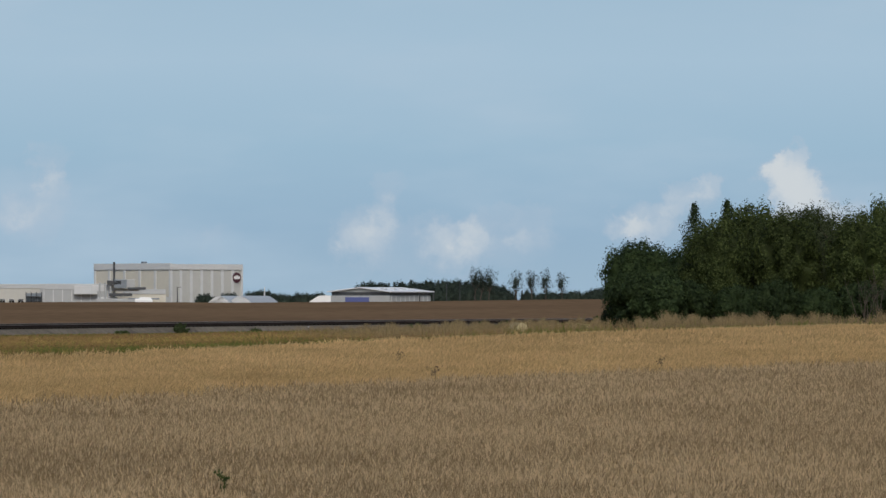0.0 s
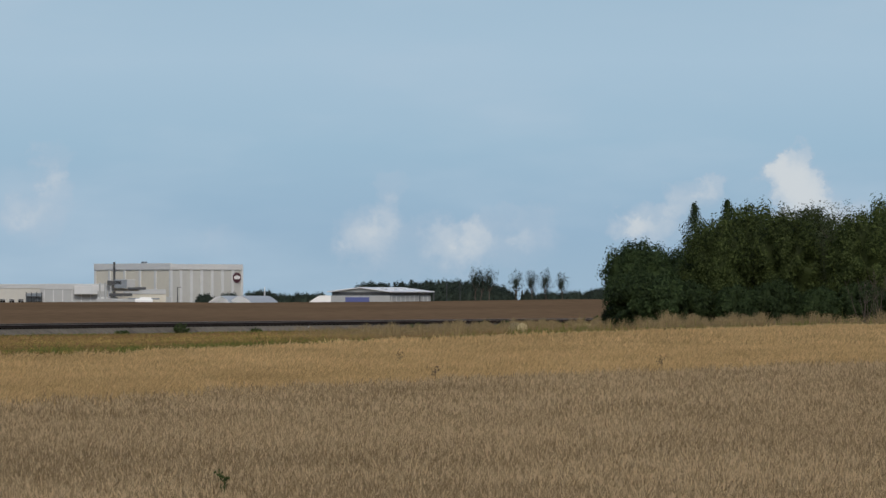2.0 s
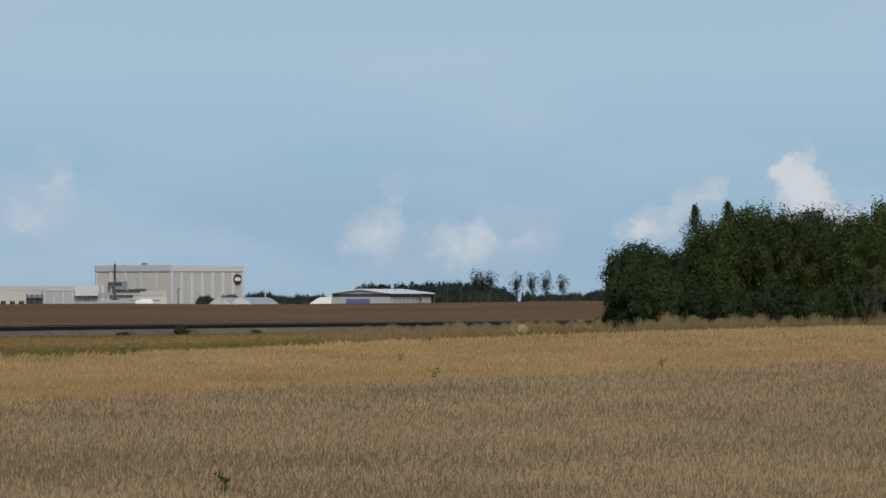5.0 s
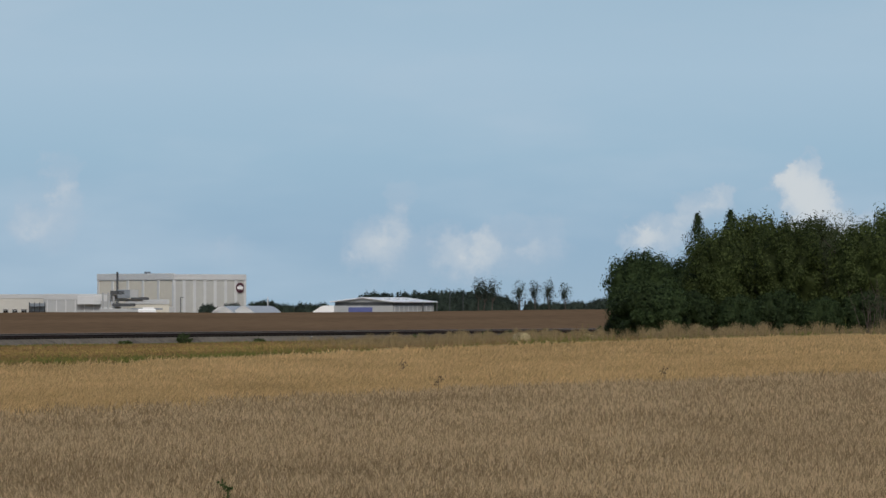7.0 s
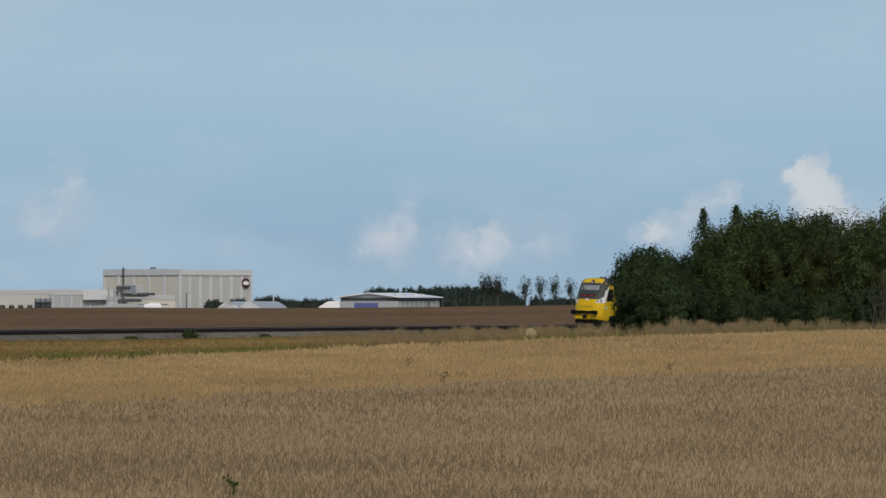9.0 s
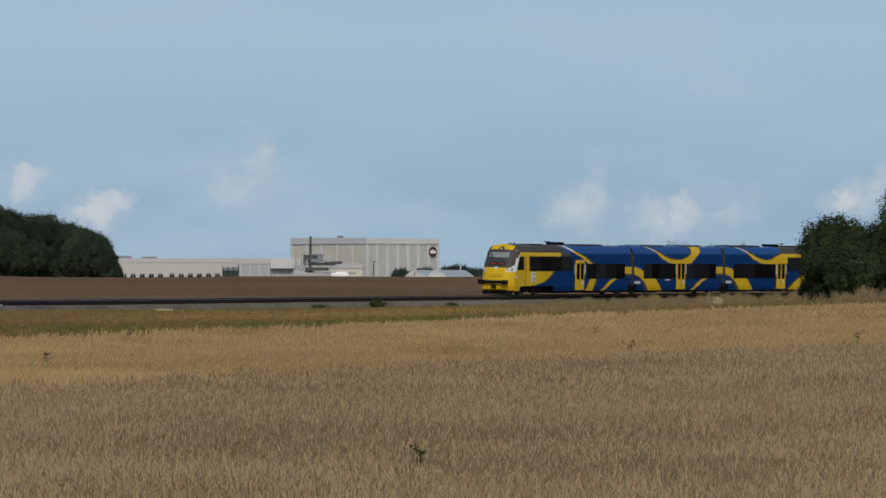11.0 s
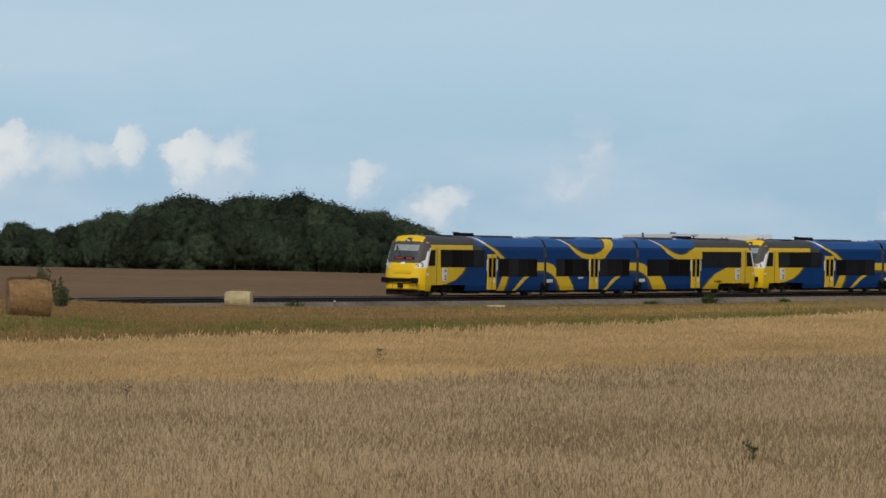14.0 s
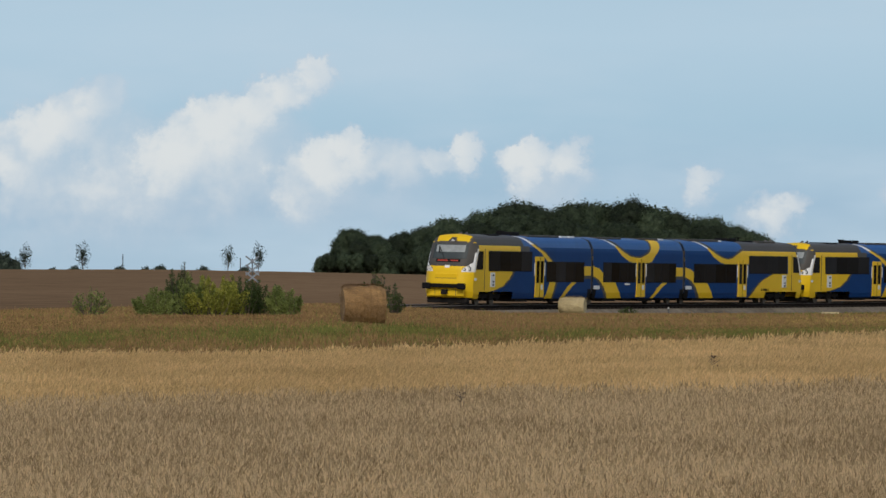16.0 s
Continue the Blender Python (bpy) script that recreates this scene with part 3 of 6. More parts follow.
def tree_mesh(rng, height, width, lobes, leaves, leaf, mat, trunk=0.16, low=0.12, clump=0.4, heart=0.8, shape="round", sprig=0.12):
    """Trunk with limbs, and a crown of small leaves over the billows that overlapping boughs make, with sprigs sticking out; heart: how far the dense inside reaches."""
    bm = bmesh.new()
    top = height * (0.8 if shape == "round" else 0.95)
    bends = [Vector((rng.normal(0, 0.03) * height * k / 4, rng.normal(0, 0.03) * height * k / 4, top * k / 4)) for k in range(5)]
    bends[0] = Vector((0, 0, 0))
    for k in range(4):
        tube(bm, bends[k], bends[k + 1], trunk * (1 - 0.22 * k), trunk * (1 - 0.22 * (k + 1)), 6)
    mid, half = height * (0.5 + low / 2), height * (1 - low) / 2
    scale = np.array([width / 2, width / 2, half])
    u = (np.arange(lobes) + 0.5) / lobes
    az = np.arange(lobes) * 2.39996 + rng.uniform(-0.5, 0.5, lobes)
    cz = 1.9 * u - 0.9
    cr = np.sqrt(np.maximum(0.02, 1 - np.abs(cz) ** 2.6))
    rad = clump * rng.uniform(0.6, 1.2, lobes)
    reach = np.maximum(0.1, 1 - rad * rng.uniform(0.75, 1.25, lobes))
    C = np.stack([np.cos(az) * cr, np.sin(az) * cr, cz], 1) * reach[:, None]

    def envelope(d):
        """Where the outermost bough ends along a direction, and that bough's own outward direction there."""
        best, near = np.full(len(d), 0.42), d.copy()
        for c, q in zip(C, rad):
            dc = d @ c
            disc = q * q - c @ c + dc * dc
            hit = np.where(disc > 0, dc + np.sqrt(np.maximum(disc, 0)), 0)
            sel = hit > best
            best = np.where(sel, hit, best)
            near[sel] = (d[sel] * hit[sel, None] - c) / q
        return best, near
    for k in range(0, lobes, 2):
        c = Vector((C[k] * scale * 0.9).tolist()) + Vector((0, 0, mid))
        g = min(3, max(0, int(c.z / top * 3)))
        tube(bm, bends[g].lerp(bends[g + 1], 0.4), c, trunk * 0.35, trunk * 0.07, 5)
    trunk_me = bpy.data.meshes.new("trunk")
    bm.to_mesh(trunk_me)
    bm.free()
    trunk_me.materials.append(M_BARK)
    if shape == "spire":
        v, a = rng.uniform(0, 1, leaves) ** 1.25, rng.uniform(0, math.tau, leaves)
        q = width / 2 * ((1 - v) + 0.03) * np.sqrt(rng.uniform(0.1, 1, leaves)) * (0.72 + 0.28 * np.sin(v * 29 + 2 * a) + 0.22 * np.sin(v * 13 - a))
        P = np.stack([np.cos(a) * q, np.sin(a) * q, height * (low + (1 - low) * v)], 1) + rng.normal(0, 0.012 * width, (leaves, 3))
        out = np.stack([np.cos(a), np.sin(a), np.full(leaves, 0.4)], 1)
    else:
        d = rng.normal(0, 1, (leaves, 3))
        d /= np.linalg.norm(d, axis=1)[:, None]
        R, out = envelope(d)
        inner = 1 - np.abs(rng.normal(0, 0.10, leaves)) if heart else rng.uniform(0.05, 1, leaves) ** 0.6
        far = np.where(rng.uniform(0, 1, leaves) < sprig, rng.uniform(0.98, 1.11, leaves), inner)
        P = d * (R * far)[:, None] * scale + np.array([0, 0, mid])
    P[:, 2] = np.maximum(P[:, 2], 0.12)
    face = out + rng.normal(0, 0.36, (leaves, 3)) + np.array([0, 0, 0.1])
    face /= np.linalg.norm(face, axis=1)[:, None]
    a = rng.normal(0, 1, (leaves, 3))
    a -= face * (a * face).sum(1)[:, None]
    a /= np.linalg.norm(a, axis=1)[:, None]
    b = np.cross(face, a)
    s = leaf * rng.uniform(0.6, 1.4, leaves)[:, None]
    V = np.stack([P - a * s, P + b * s * 0.6, P + a * s, P - b * s * 0.6], 1).reshape(-1, 3)
    q = np.arange(leaves)[:, None] * 4
    F = np.concatenate([q + [0, 1, 2], q + [0, 2, 3]])
    if heart and shape != "spire":
        R, _ = envelope(BALL[0])
        core = BALL[0] * (R * heart + rng.normal(0, 0.02, len(R)))[:, None] * scale + np.array([0, 0, mid])
        core[:, 2] = np.maximum(core[:, 2], 0.05)
        F = np.concatenate([F, BALL[1] + len(V)])
        V = np.concatenate([V, core])
    return trunk_me, bulk("crown", V, F, [mat])


def plant(name, label, category, meshes, m, group="", scale=1.0):
    ob = thing(name, label, category, m @ Matrix.Diagonal((scale, scale, scale, 1)), group)
    for nm, me in zip(("trunk", "crown"), meshes):
        c = new(nm, me)
        c.parent = ob
    return ob


def at(az, r, turn=0.0, up=0.0):
    x, y = r * math.sin(radians(az)), r * math.cos(radians(az))
    return pose(x, y, float(ground_z(x, y)) + up, 0, 0, turn)


def build_thicket():
    rng = np.random.default_rng(21)
    kinds = [tree_mesh(rng, h, w, lb, lv, lf, mt, tr, lo, cl, he, sh, sp) for h, w, lb, lv, lf, mt, tr, lo, cl, he, sh, sp in (
        (6.2, 5.2, 60, 15000, 0.082, M_LEAF, 0.12, 0.0, 0.27, 0.82, "round", 0.12), (8.9, 7.4, 10, 7500, 0.06, M_LEAF, 0.1, 0.15, 0.3, 0.0, "spire", 0.3),
        (7.9, 5.0, 64, 16000, 0.082, M_LEAF2, 0.13, 0.0, 0.25, 0.82, "round", 0.12), (7.8, 4.6, 60, 16000, 0.082, M_LEAF2, 0.12, 0.02, 0.26, 0.80, "round", 0.14),
        (8.3, 4.4, 44, 12000, 0.058, M_LEAF3, 0.12, 0.12, 0.3, 0.0, "round", 0.2), (3.4, 3.6, 40, 8000, 0.082, M_LEAF, 0.08, -0.05, 0.3, 0.82, "round", 0.16))]
    lab = {0: "dense dark green broadleaf tree at the edge of a thicket", 1: "slender dark poplar rising above a thicket", 2: "olive green broadleaf tree in a thicket",
           3: "dark olive broadleaf tree in a thicket", 4: "thin-leaved pale green tree in a thicket", 5: "low dark bush at the foot of a thicket"}
    for k, az, r, s in ((0, 2.2, 335, 0.98), (1, 2.83, 350, 0.97), (0, 2.66, 345, 0.9), (1, 3.2, 352, 1.0), (2, 3.05, 338, 0.97), (5, 2.2, 332, 1.15), (5, 2.48, 331, 1.1), (3, 3.45, 345, 1.12), (2, 3.85, 340, 1.04), (3, 4.15, 352, 1.1),
                        (4, 4.42, 345, 1.02), (2, 4.7, 338, 1.0), (3, 5.0, 350, 1.16), (2, 5.35, 342, 1.08), (4, 5.75, 350, 1.0), (3, 6.2, 345, 1.1), (2, 6.8, 352, 1.1), (3, 7.5, 350, 1.15),
                        (5, 2.75, 332, 1.0), (5, 3.3, 331, 0.9), (5, 3.75, 333, 1.0), (5, 4.25, 331, 0.85), (5, 4.7, 332, 0.95), (5, 5.2, 331, 0.9), (5, 1.95, 336, 0.55), (5, 5.8, 333, 1.0), (0, 3.6, 360, 1.1), (0, 4.5, 360, 1.15), (0, 5.2, 362, 1.2)):
        plant("tree" if k != 5 else "bush", lab[k], "tree" if k != 5 else "bush", kinds[k], at(az, r, rng.uniform(0, 360)), "thicket by the railway", s)


build_thicket()


def build_grove():
    """The wood on the crest of the ploughed field."""
    rng = np.random.default_rng(33)
    kinds = [tree_mesh(rng, 14.0, 12.5, 64, 12000, 0.19, M_GROVE, 0.3, 0.06, 0.27, 0.88, "round", 0.06) for _ in range(4)]
    prof_a = [-11.16, -10.9, -10.75, -10.6, -10.3, -10.1, -9.8, -9.5, -9.2, -8.9, -8.5, -8.0, -7.6, -7.3, -7.1, -6.9, -6.7, -6.55, -6.35, -6.2, -6.02, -5.9, -5.82]
    prof_h = [22, 40, 78, 70, 68, 75, 92, 102, 118, 126, 121, 127, 129, 125, 110, 112, 105, 86, 88, 74, 64, 40, 18]
    for row, (r, n) in enumerate(((858, 34), (872, 22), (888, 16))):
        for i in range(n):
            az = -11.05 + (i + 0.5 + rng.uniform(-0.3, 0.3)) * 5.14 / n
            h = EYE + np.interp(az, prof_a, prof_h) * r / 9000 - float(ground_z(r * math.sin(radians(az)), r * math.cos(radians(az))))
            s = max(0.25, h / 13.9 * rng.uniform(*((0.32, 0.55), (0.6, 0.86), (0.97, 1.03))[row]))
            plant("tree", "tall dark green broadleaf tree of a wood on the field's crest", "tree", kinds[(i * 7 + 3 * row) % 4], at(az, r, rng.uniform(0, 360)), "wood on the crest", s)
    for az, h in ((-10.74, 8.4), (-10.5, 7.2), (-6.28, 9.2)):
        plant("tree", "dark green broadleaf tree at the edge of a wood", "tree", kinds[1], at(az, 880, rng.uniform(0, 360)), "wood on the crest", h / 13.9)
    low = [tree_mesh(rng, 3.6, 5.6, 30, 3200, 0.16, M_GROVE, 0.1, -0.5, 0.36, 0.9, "round", 0.08) for _ in range(2)]
    for i in range(30):
        az = -11.12 + (i + rng.uniform(0.2, 0.8)) * 5.2 / 30
        plant("bush", "dark green undergrowth at the foot of a wood", "bush", low[i % 2], at(az, rng.uniform(858, 864), rng.uniform(0, 360)), "undergrowth of the wood", rng.uniform(0.6, 1.0))


build_grove()


# ---- train ----
# Y runs along a three-section unit from its nose (0) to its tail (55.7); the side seen is +x.
UNIT, JOINT_1, JOINT_2 = 55.7, 20.2, 35.5
PAINTS = [M_BLUE, M_YELLOW, M_GREY, M_WHITE, M_BLUETOP, M_BLACK]
HALF = [(0.38, 1.36), (0.7, 1.42), (2.0, 1.43), (3.1, 1.40), (3.3, 1.37), (3.52, 1.30), (3.72, 1.19), (3.86, 1.02), (3.94, 0.7), (3.98, 0.35), (4.0, 0.0)]


def band(Y, z, zs, ys, w0, w1):
    """Where a stripe runs whose middle passes through the given heights and places."""
    zs, ys = zs[::-1], ys[::-1]
    hw = np.interp(z, [zs[0], zs[-1]], [w1, w0])
    d = Y - np.interp(z, zs, ys)
    inside = (z >= zs[0]) & (z <= zs[-1])
    return inside & (np.abs(d) < hw), inside & (d > hw) & (d < hw + 0.32), inside & (d < -hw) & (d > -hw - 0.32)


def livery(Y, z):
    m = np.where(z > 3.33, 4, 0)
    # swags hung from the roof over the doors: lower edge, upper edge, grey inner edge
    for lower, upper in ((((22.6, 24.0, 25.0, 26.2, 27.0, 29.4, 29.95, 30.9, 31.5, 31.8), (3.96, 3.5, 2.95, 2.6, 2.52, 2.52, 2.6, 3.15, 3.5, 3.96)),
                          ((22.9, 24.3, 25.4, 26.3, 27.3, 28.2, 28.7, 29.4, 29.95, 30.25), (3.96, 3.53, 3.15, 2.93, 2.83, 2.84, 2.94, 3.1, 3.35, 3.96))),
                         (((37.9, 39.3, 40.3, 41.5, 42.3, 46.3), (3.96, 3.5, 2.95, 2.6, 2.52, 2.52)),
                          ((38.2, 39.6, 40.7, 41.6, 42.6, 43.3, 44.0, 45.1, 46.3), (3.96, 3.53, 3.15, 2.93, 2.83, 2.88, 3.1, 3.4, 3.4)))):
        mid = 27.4 + (15.0 if lower[0][0] > 30 else 0.0)
        lo = np.interp(Y, *lower, left=9.0, right=9.0)
        up = np.interp(Y, *upper, left=9.0, right=9.0)
        shade = np.interp(Y, [a + 0.1 * (mid - a) for a in upper[0]], [b + 0.09 for b in upper[1]], left=9.0, right=9.0)
        m = np.where((up < 8) & (z >= up) & (z < shade), 2, m)
        m = np.where((z > lo) & (z < up), np.where((Y < lower[0][1] + 0.4) & (z > 3.5), 3, 1), m)
    y, e, _ = band(Y, z, [3.96, 3.4, 3.0, 2.5], [8.9, 10.5, 11.9, 13.0], 0.24, 0.4)
    m = np.where(e, 2, m)
    m = np.where(y, np.where(z > 3.5, 3, 1), m)
    for a, b in ((13.5, 12.7),):
        y, e, _ = band(Y, z, [1.4, 0.3], [a, b], 0.5, 0.6)
        m = np.where(e, 2, np.where(y, 1, m))
    for o in (0, 15.1):
        y, e, _ = band(Y, z, [1.4, 1.0, 0.3], [17.3 + o, 16.2 + o, 14.9 + o], 0.45, 0.25)
        m = np.where(y, 1, m)
    # arches over the joints
    for j in (JOINT_1, JOINT_2):
        d = Y - j
        outer = np.interp(z, [0.3, 1.37, 1.9, 2.15, 2.28], [5.0, 3.75, 1.75, 1.2, 0.3])
        inner = np.interp(z, [0.3, 1.1, 1.5, 1.75], [2.7, 1.9, 1.1, 0.0])
        m = np.where((d > 0) & (z < 1.76) & (d < inner) & (d > inner - 0.45), 2, m)
        m = np.where((d > 0) & (z < 2.28) & (d > inner) & (d < outer), 1, m)
        m = np.where((d <= 0) & (d > -1.6) & (z > 1.72) & (z < 2.28), 1, m)
        m = np.where((d <= 0) & (d > -1.6) & (z > 1.55) & (z <= 1.72), 2, m)
        m = np.where(np.abs(d) < 0.26, 2, m)
        m = np.where((np.abs(d) < 0.75) & (z < 0.95), 5, m)
    # the two cab ends
    m = np.where((z > 3.4) & (Y < 8.7), 2, m)
    m = np.where((z > 3.08) & (z <= 3.4) & (Y < 8.1), 1, m)
    m = np.where((z > 3.08) & (z <= 3.4) & (Y >= 8.1) & (Y < 9.6), 2, m)
    c = np.interp(z, [0.7, 0.85, 1.1, 1.5, 1.95], [2.0, 3.9, 5.3, 6.3, 6.9])
    m = np.where((z <= 1.95) & (Y < c + 0.35) & (Y >= c), 2, m)
    m = np.where((z <= 1.95) & (Y < c), 1, m)
    m = np.where((z <= 3.1) & (Y < 3.0), 1, m)
    m = np.where((z > 3.4) & (Y > 45.1), 2, m)
    m = np.where((z > 3.08) & (z <= 3.4) & (Y > 46.2), 1, m)
    c = np.interp(z, [0.3, 1.0, 1.5, 1.95], [46.2, 47.3, 48.4, 50.4])
    m = np.where((z <= 1.95) & (Y > c - 0.35) & (Y <= c), 2, m)
    m = np.where((z <= 1.95) & (Y > c), 1, m)
    m = np.where((z <= 3.1) & (Y > 52.75), 1, m)
    # dark pillar and its white edge, ahead of the cab window
    d = np.minimum(Y, UNIT - Y)
    w = np.interp(z, [1.85, 2.02, 3.05, 3.4], [0.92, 0.97, 1.41, 1.56])
    m = np.where((z > 2.15) & (z < 3.5) & (d < w), 2, m)
    m = np.where((z > 1.86) & (z < 3.2) & (d < w) & (d > w - np.interp(z, [2.0, 3.2], [0.4, 0.2])), 3, m)
    return m


def nose_set(x, z):
    """How far the front lies behind the foremost point, at a width and height."""
    return np.interp(z, [0.3, 0.45, 0.8, 1.3, 2.0, 2.35, 3.5, 3.7, 3.9, 4.0], [0.3, 0.16, 0.0, 0.0, 0.12, 0.24, 0.88, 1.08, 1.35, 1.75]) + 0.62 * np.abs(x / 1.43) ** 4.5


def front_paint(x, z):
    ax = np.abs(x)
    m = np.full(x.shape, 1)
    m = np.where((z > 2.2) & (z < 3.58 - 0.1 * (ax / 1.3) ** 4), 2, m)
    m = np.where((z > 3.3) & (z < 3.82) & (ax < 0.34 - 0.35 * (z - 3.3)), 2, m)
    lim = np.interp(z, [1.86, 2.1, 2.35, 3.1], [0.84, 0.96, 1.31, 1.385])
    m = np.where((z > 1.86) & (z < 3.1) & (ax > lim), 3, m)
    m = np.where((z > 3.55) & (ax > 0.98), 2, m)
    m = np.where((z > 2.1) & (z < 2.24) & (ax < 0.11), 3, m)
    m = np.where(z < 0.44, 5, m)
    return m


def shell(y0, y1, cab, cut):
    """The painted skin between y0 and y1 of the unit, with a rounded nose at the end named, and cut away round the end bogie."""
    zs, ws = [q[0] for q in HALF], [q[1] for q in HALF]
    pz = np.concatenate([np.arange(0.38, 3.5, 0.05), np.arange(3.5, 3.97, 0.035), [3.985, 4.0]])
    px = np.interp(pz, zs, ws)
    px[-1] = 0.0
    ring_x, ring_z = np.concatenate([px, -px[-4::-5]]), np.concatenate([pz, pz[-4::-5]])
    k = len(ring_x)
    setb = nose_set(ring_x, ring_z) if cab else np.zeros(k)
    n = int((y1 - y0) / 0.08)
    f = np.linspace(0, 1, n + 1)
    if cab == "tail":
        Y = y0 + (y1 - setb[None, :] - y0) * f[:, None]
    else:
        Y = (y0 + setb)[None, :] + (y1 - y0 - setb)[None, :] * f[:, None]
    V = np.stack([np.broadcast_to(ring_x, Y.shape), Y - y0, np.broadcast_to(ring_z, Y.shape)], 2).reshape(-1, 3)
    i, j = np.meshgrid(np.arange(n), np.arange(k - 1), indexing="ij")
    q = (i * k + j).ravel()
    F = np.stack([q, q + k, q + k + 1, q + 1], 1)
    C = V[F].mean(1)
    keep = ~((C[:, 2] < 0.8) & (C[:, 1] + y0 > cut[0]) & (C[:, 1] + y0 < cut[1]))
    idx = livery(C[:, 1] + y0, C[:, 2])
    F, idx = F[keep], idx[keep]
    # the closed end or the nose
    cols = 41
    u = np.linspace(-1, 1, cols)
    for end in (y0, y1):
        is_nose = (cab == "tail" and end == y1) or (cab == "nose" and end == y0)
        if not is_nose:
            continue
        z2 = np.concatenate([np.arange(0.3, 3.95, 0.045), [3.97, 3.995]])
        w2 = np.interp(z2, zs, ws)
        X = u[None, :] * w2[:, None]
        Z = np.broadcast_to(z2[:, None], X.shape)
        S = nose_set(X, Z)
        YY = (end - y0) + (S if end == y0 else -S)
        NV = np.stack([X, YY, Z], 2).reshape(-1, 3)
        a, b = np.meshgrid(np.arange(len(z2) - 1), np.arange(cols - 1), indexing="ij")
        q = (a * cols + b).ravel() + len(V)
        NF = np.stack([q, q + 1, q + cols + 1, q + cols], 1) if end == y0 else np.stack([q, q + cols, q + cols + 1, q + 1], 1)
        NC = np.concatenate([V, NV])[NF].mean(1)
        V = np.concatenate([V, NV])
        F = np.concatenate([F, NF])
        idx = np.concatenate([idx, front_paint(NC[:, 0], NC[:, 2])])
    me = bulk("body", V, F[:, ::-1], PAINTS, idx)
    me.polygons.foreach_set("use_smooth", np.ones(len(me.polygons), dtype=bool))
    return me


M_LAMP = material("lamp_glass", (0.55, 0.56, 0.55), 0.15, 0, 0.1)
M_LED = material("display_red", (0.30, 0.03, 0.02), 0.5, 0, 0.2)
M_LED.node_tree.nodes["Principled BSDF"].inputs["Emission Color"].default_value = (1.0, 0.12, 0.06, 1)
M_LED.node_tree.nodes["Principled BSDF"].inputs["Emission Strength"].default_value = 0.12
M_PANEL = material("notice_white", (0.62, 0.64, 0.64), 0.5, 0, 0.08)
M_STEEL = material("worn_steel", (0.16, 0.14, 0.13), 0.5, 0.7, 0.3)
# pale grey that paints reflected sky onto the windscreen
M_SCREENSKY = material("painted_sky_reflection", (0.25, 0.275, 0.275), 0.7, 0, 0.3)


def glazing(body, y0, ya, yb, z0, z1, panes):
    """A row of tinted panes on both sides, with dark posts between."""
    step = (yb - ya) / panes
    for side in (1, -1):
        for k in range(panes):
            a, b = ya + k * step + 0.03, ya + (k + 1) * step - 0.03
            x0, x1 = (1.405, 1.445) if side > 0 else (-1.445, -1.405)
            part("window_pane", boxed(x0, x1, a - y0, b - y0, z0 + 0.03, z1 - 0.03, 0.012), M_GLASS, body, "tinted glass")
        x0, x1 = (1.38, 1.437) if side > 0 else (-1.437, -1.38)
        part("window_band", boxed(x0, x1, ya - y0, yb - y0, z0, z1, 0.01), M_BLACK, body, "black window surround")


def side_door(body, y0, yc, w=1.46):
    for side in (1, -1):
        x0, x1 = (1.38, 1.45) if side > 0 else (-1.45, -1.38)
        d = part("door", boxed(x0, x1, yc - w / 2 - y0, yc + w / 2 - y0, 0.44, 2.8, 0.03), M_YELLOW, body, "yellow double-leaf entrance door")
        g0, g1 = (1.43, 1.463) if side > 0 else (-1.463, -1.43)
        for a in (-0.56, 0.12):
            part("door_glass", boxed(g0, g1, yc + a - y0, yc + a + 0.44 - y0, 1.28, 2.55, 0.01), M_GLASS, d, "tall dark door window")
        part("door_seam", boxed(g0, g1, yc - 0.012 - y0, yc + 0.012 - y0, 0.46, 2.78), M_BLACK, d)
        part("door_notice", boxed(g0, g1, yc + 0.2 - y0, yc + 0.5 - y0, 0.9, 1.18), M_PANEL, d, "small white notice")
        for a in (-w / 2 - 0.16, w / 2 + 0.06):
            part("handrail_light", boxed(g0, g1, yc + a - y0, yc + a + 0.08 - y0, 1.7, 2.45, 0.01), M_PANEL, d, "pale indicator strip")


def bogie(body, y0, yc, base=2.3):
    fr = bmesh.new()
    for x in (-1.08, 1.08):
        box(fr, x - 0.09, x + 0.09, yc - base / 2 - 0.5 - y0, yc + base / 2 + 0.5 - y0, 0.42, 0.66, 0.03)
        box(fr, x - 0.16, x + 0.16, yc - 0.35 - y0, yc + 0.35 - y0, 0.3, 0.78, 0.05)
        for d in (-base / 2, base / 2):
            box(fr, x - 0.12, x + 0.12, yc + d - 0.19 - y0, yc + d + 0.19 - y0, 0.28, 0.6, 0.04)
    box(fr, -1.0, 1.0, yc - 0.3 - y0, yc + 0.3 - y0, 0.35, 0.7, 0.03)
    b = part("bogie_frame", fr, M_UNDER, body, "dusty black bogie frame")
    for d in (-base / 2, base / 2):
        for x in (-0.76, 0.76):
            wb = bmesh.new()
            tube(wb, (x - 0.06, yc + d - y0, 0.42), (x + 0.06, yc + d - y0, 0.42), 0.415, 0.415, 24)
            tube(wb, (x * 0.9 - 0.015, yc + d - y0, 0.42), (x * 0.9 + 0.015, yc + d - y0, 0.42), 0.44, 0.44, 24)
            tube(wb, (x, yc + d - y0, 0.42), (x + math.copysign(0.2, x), yc + d - y0, 0.42), 0.12, 0.1, 12)
            part("wheel", wb, M_STEEL, b, "worn steel wheel")


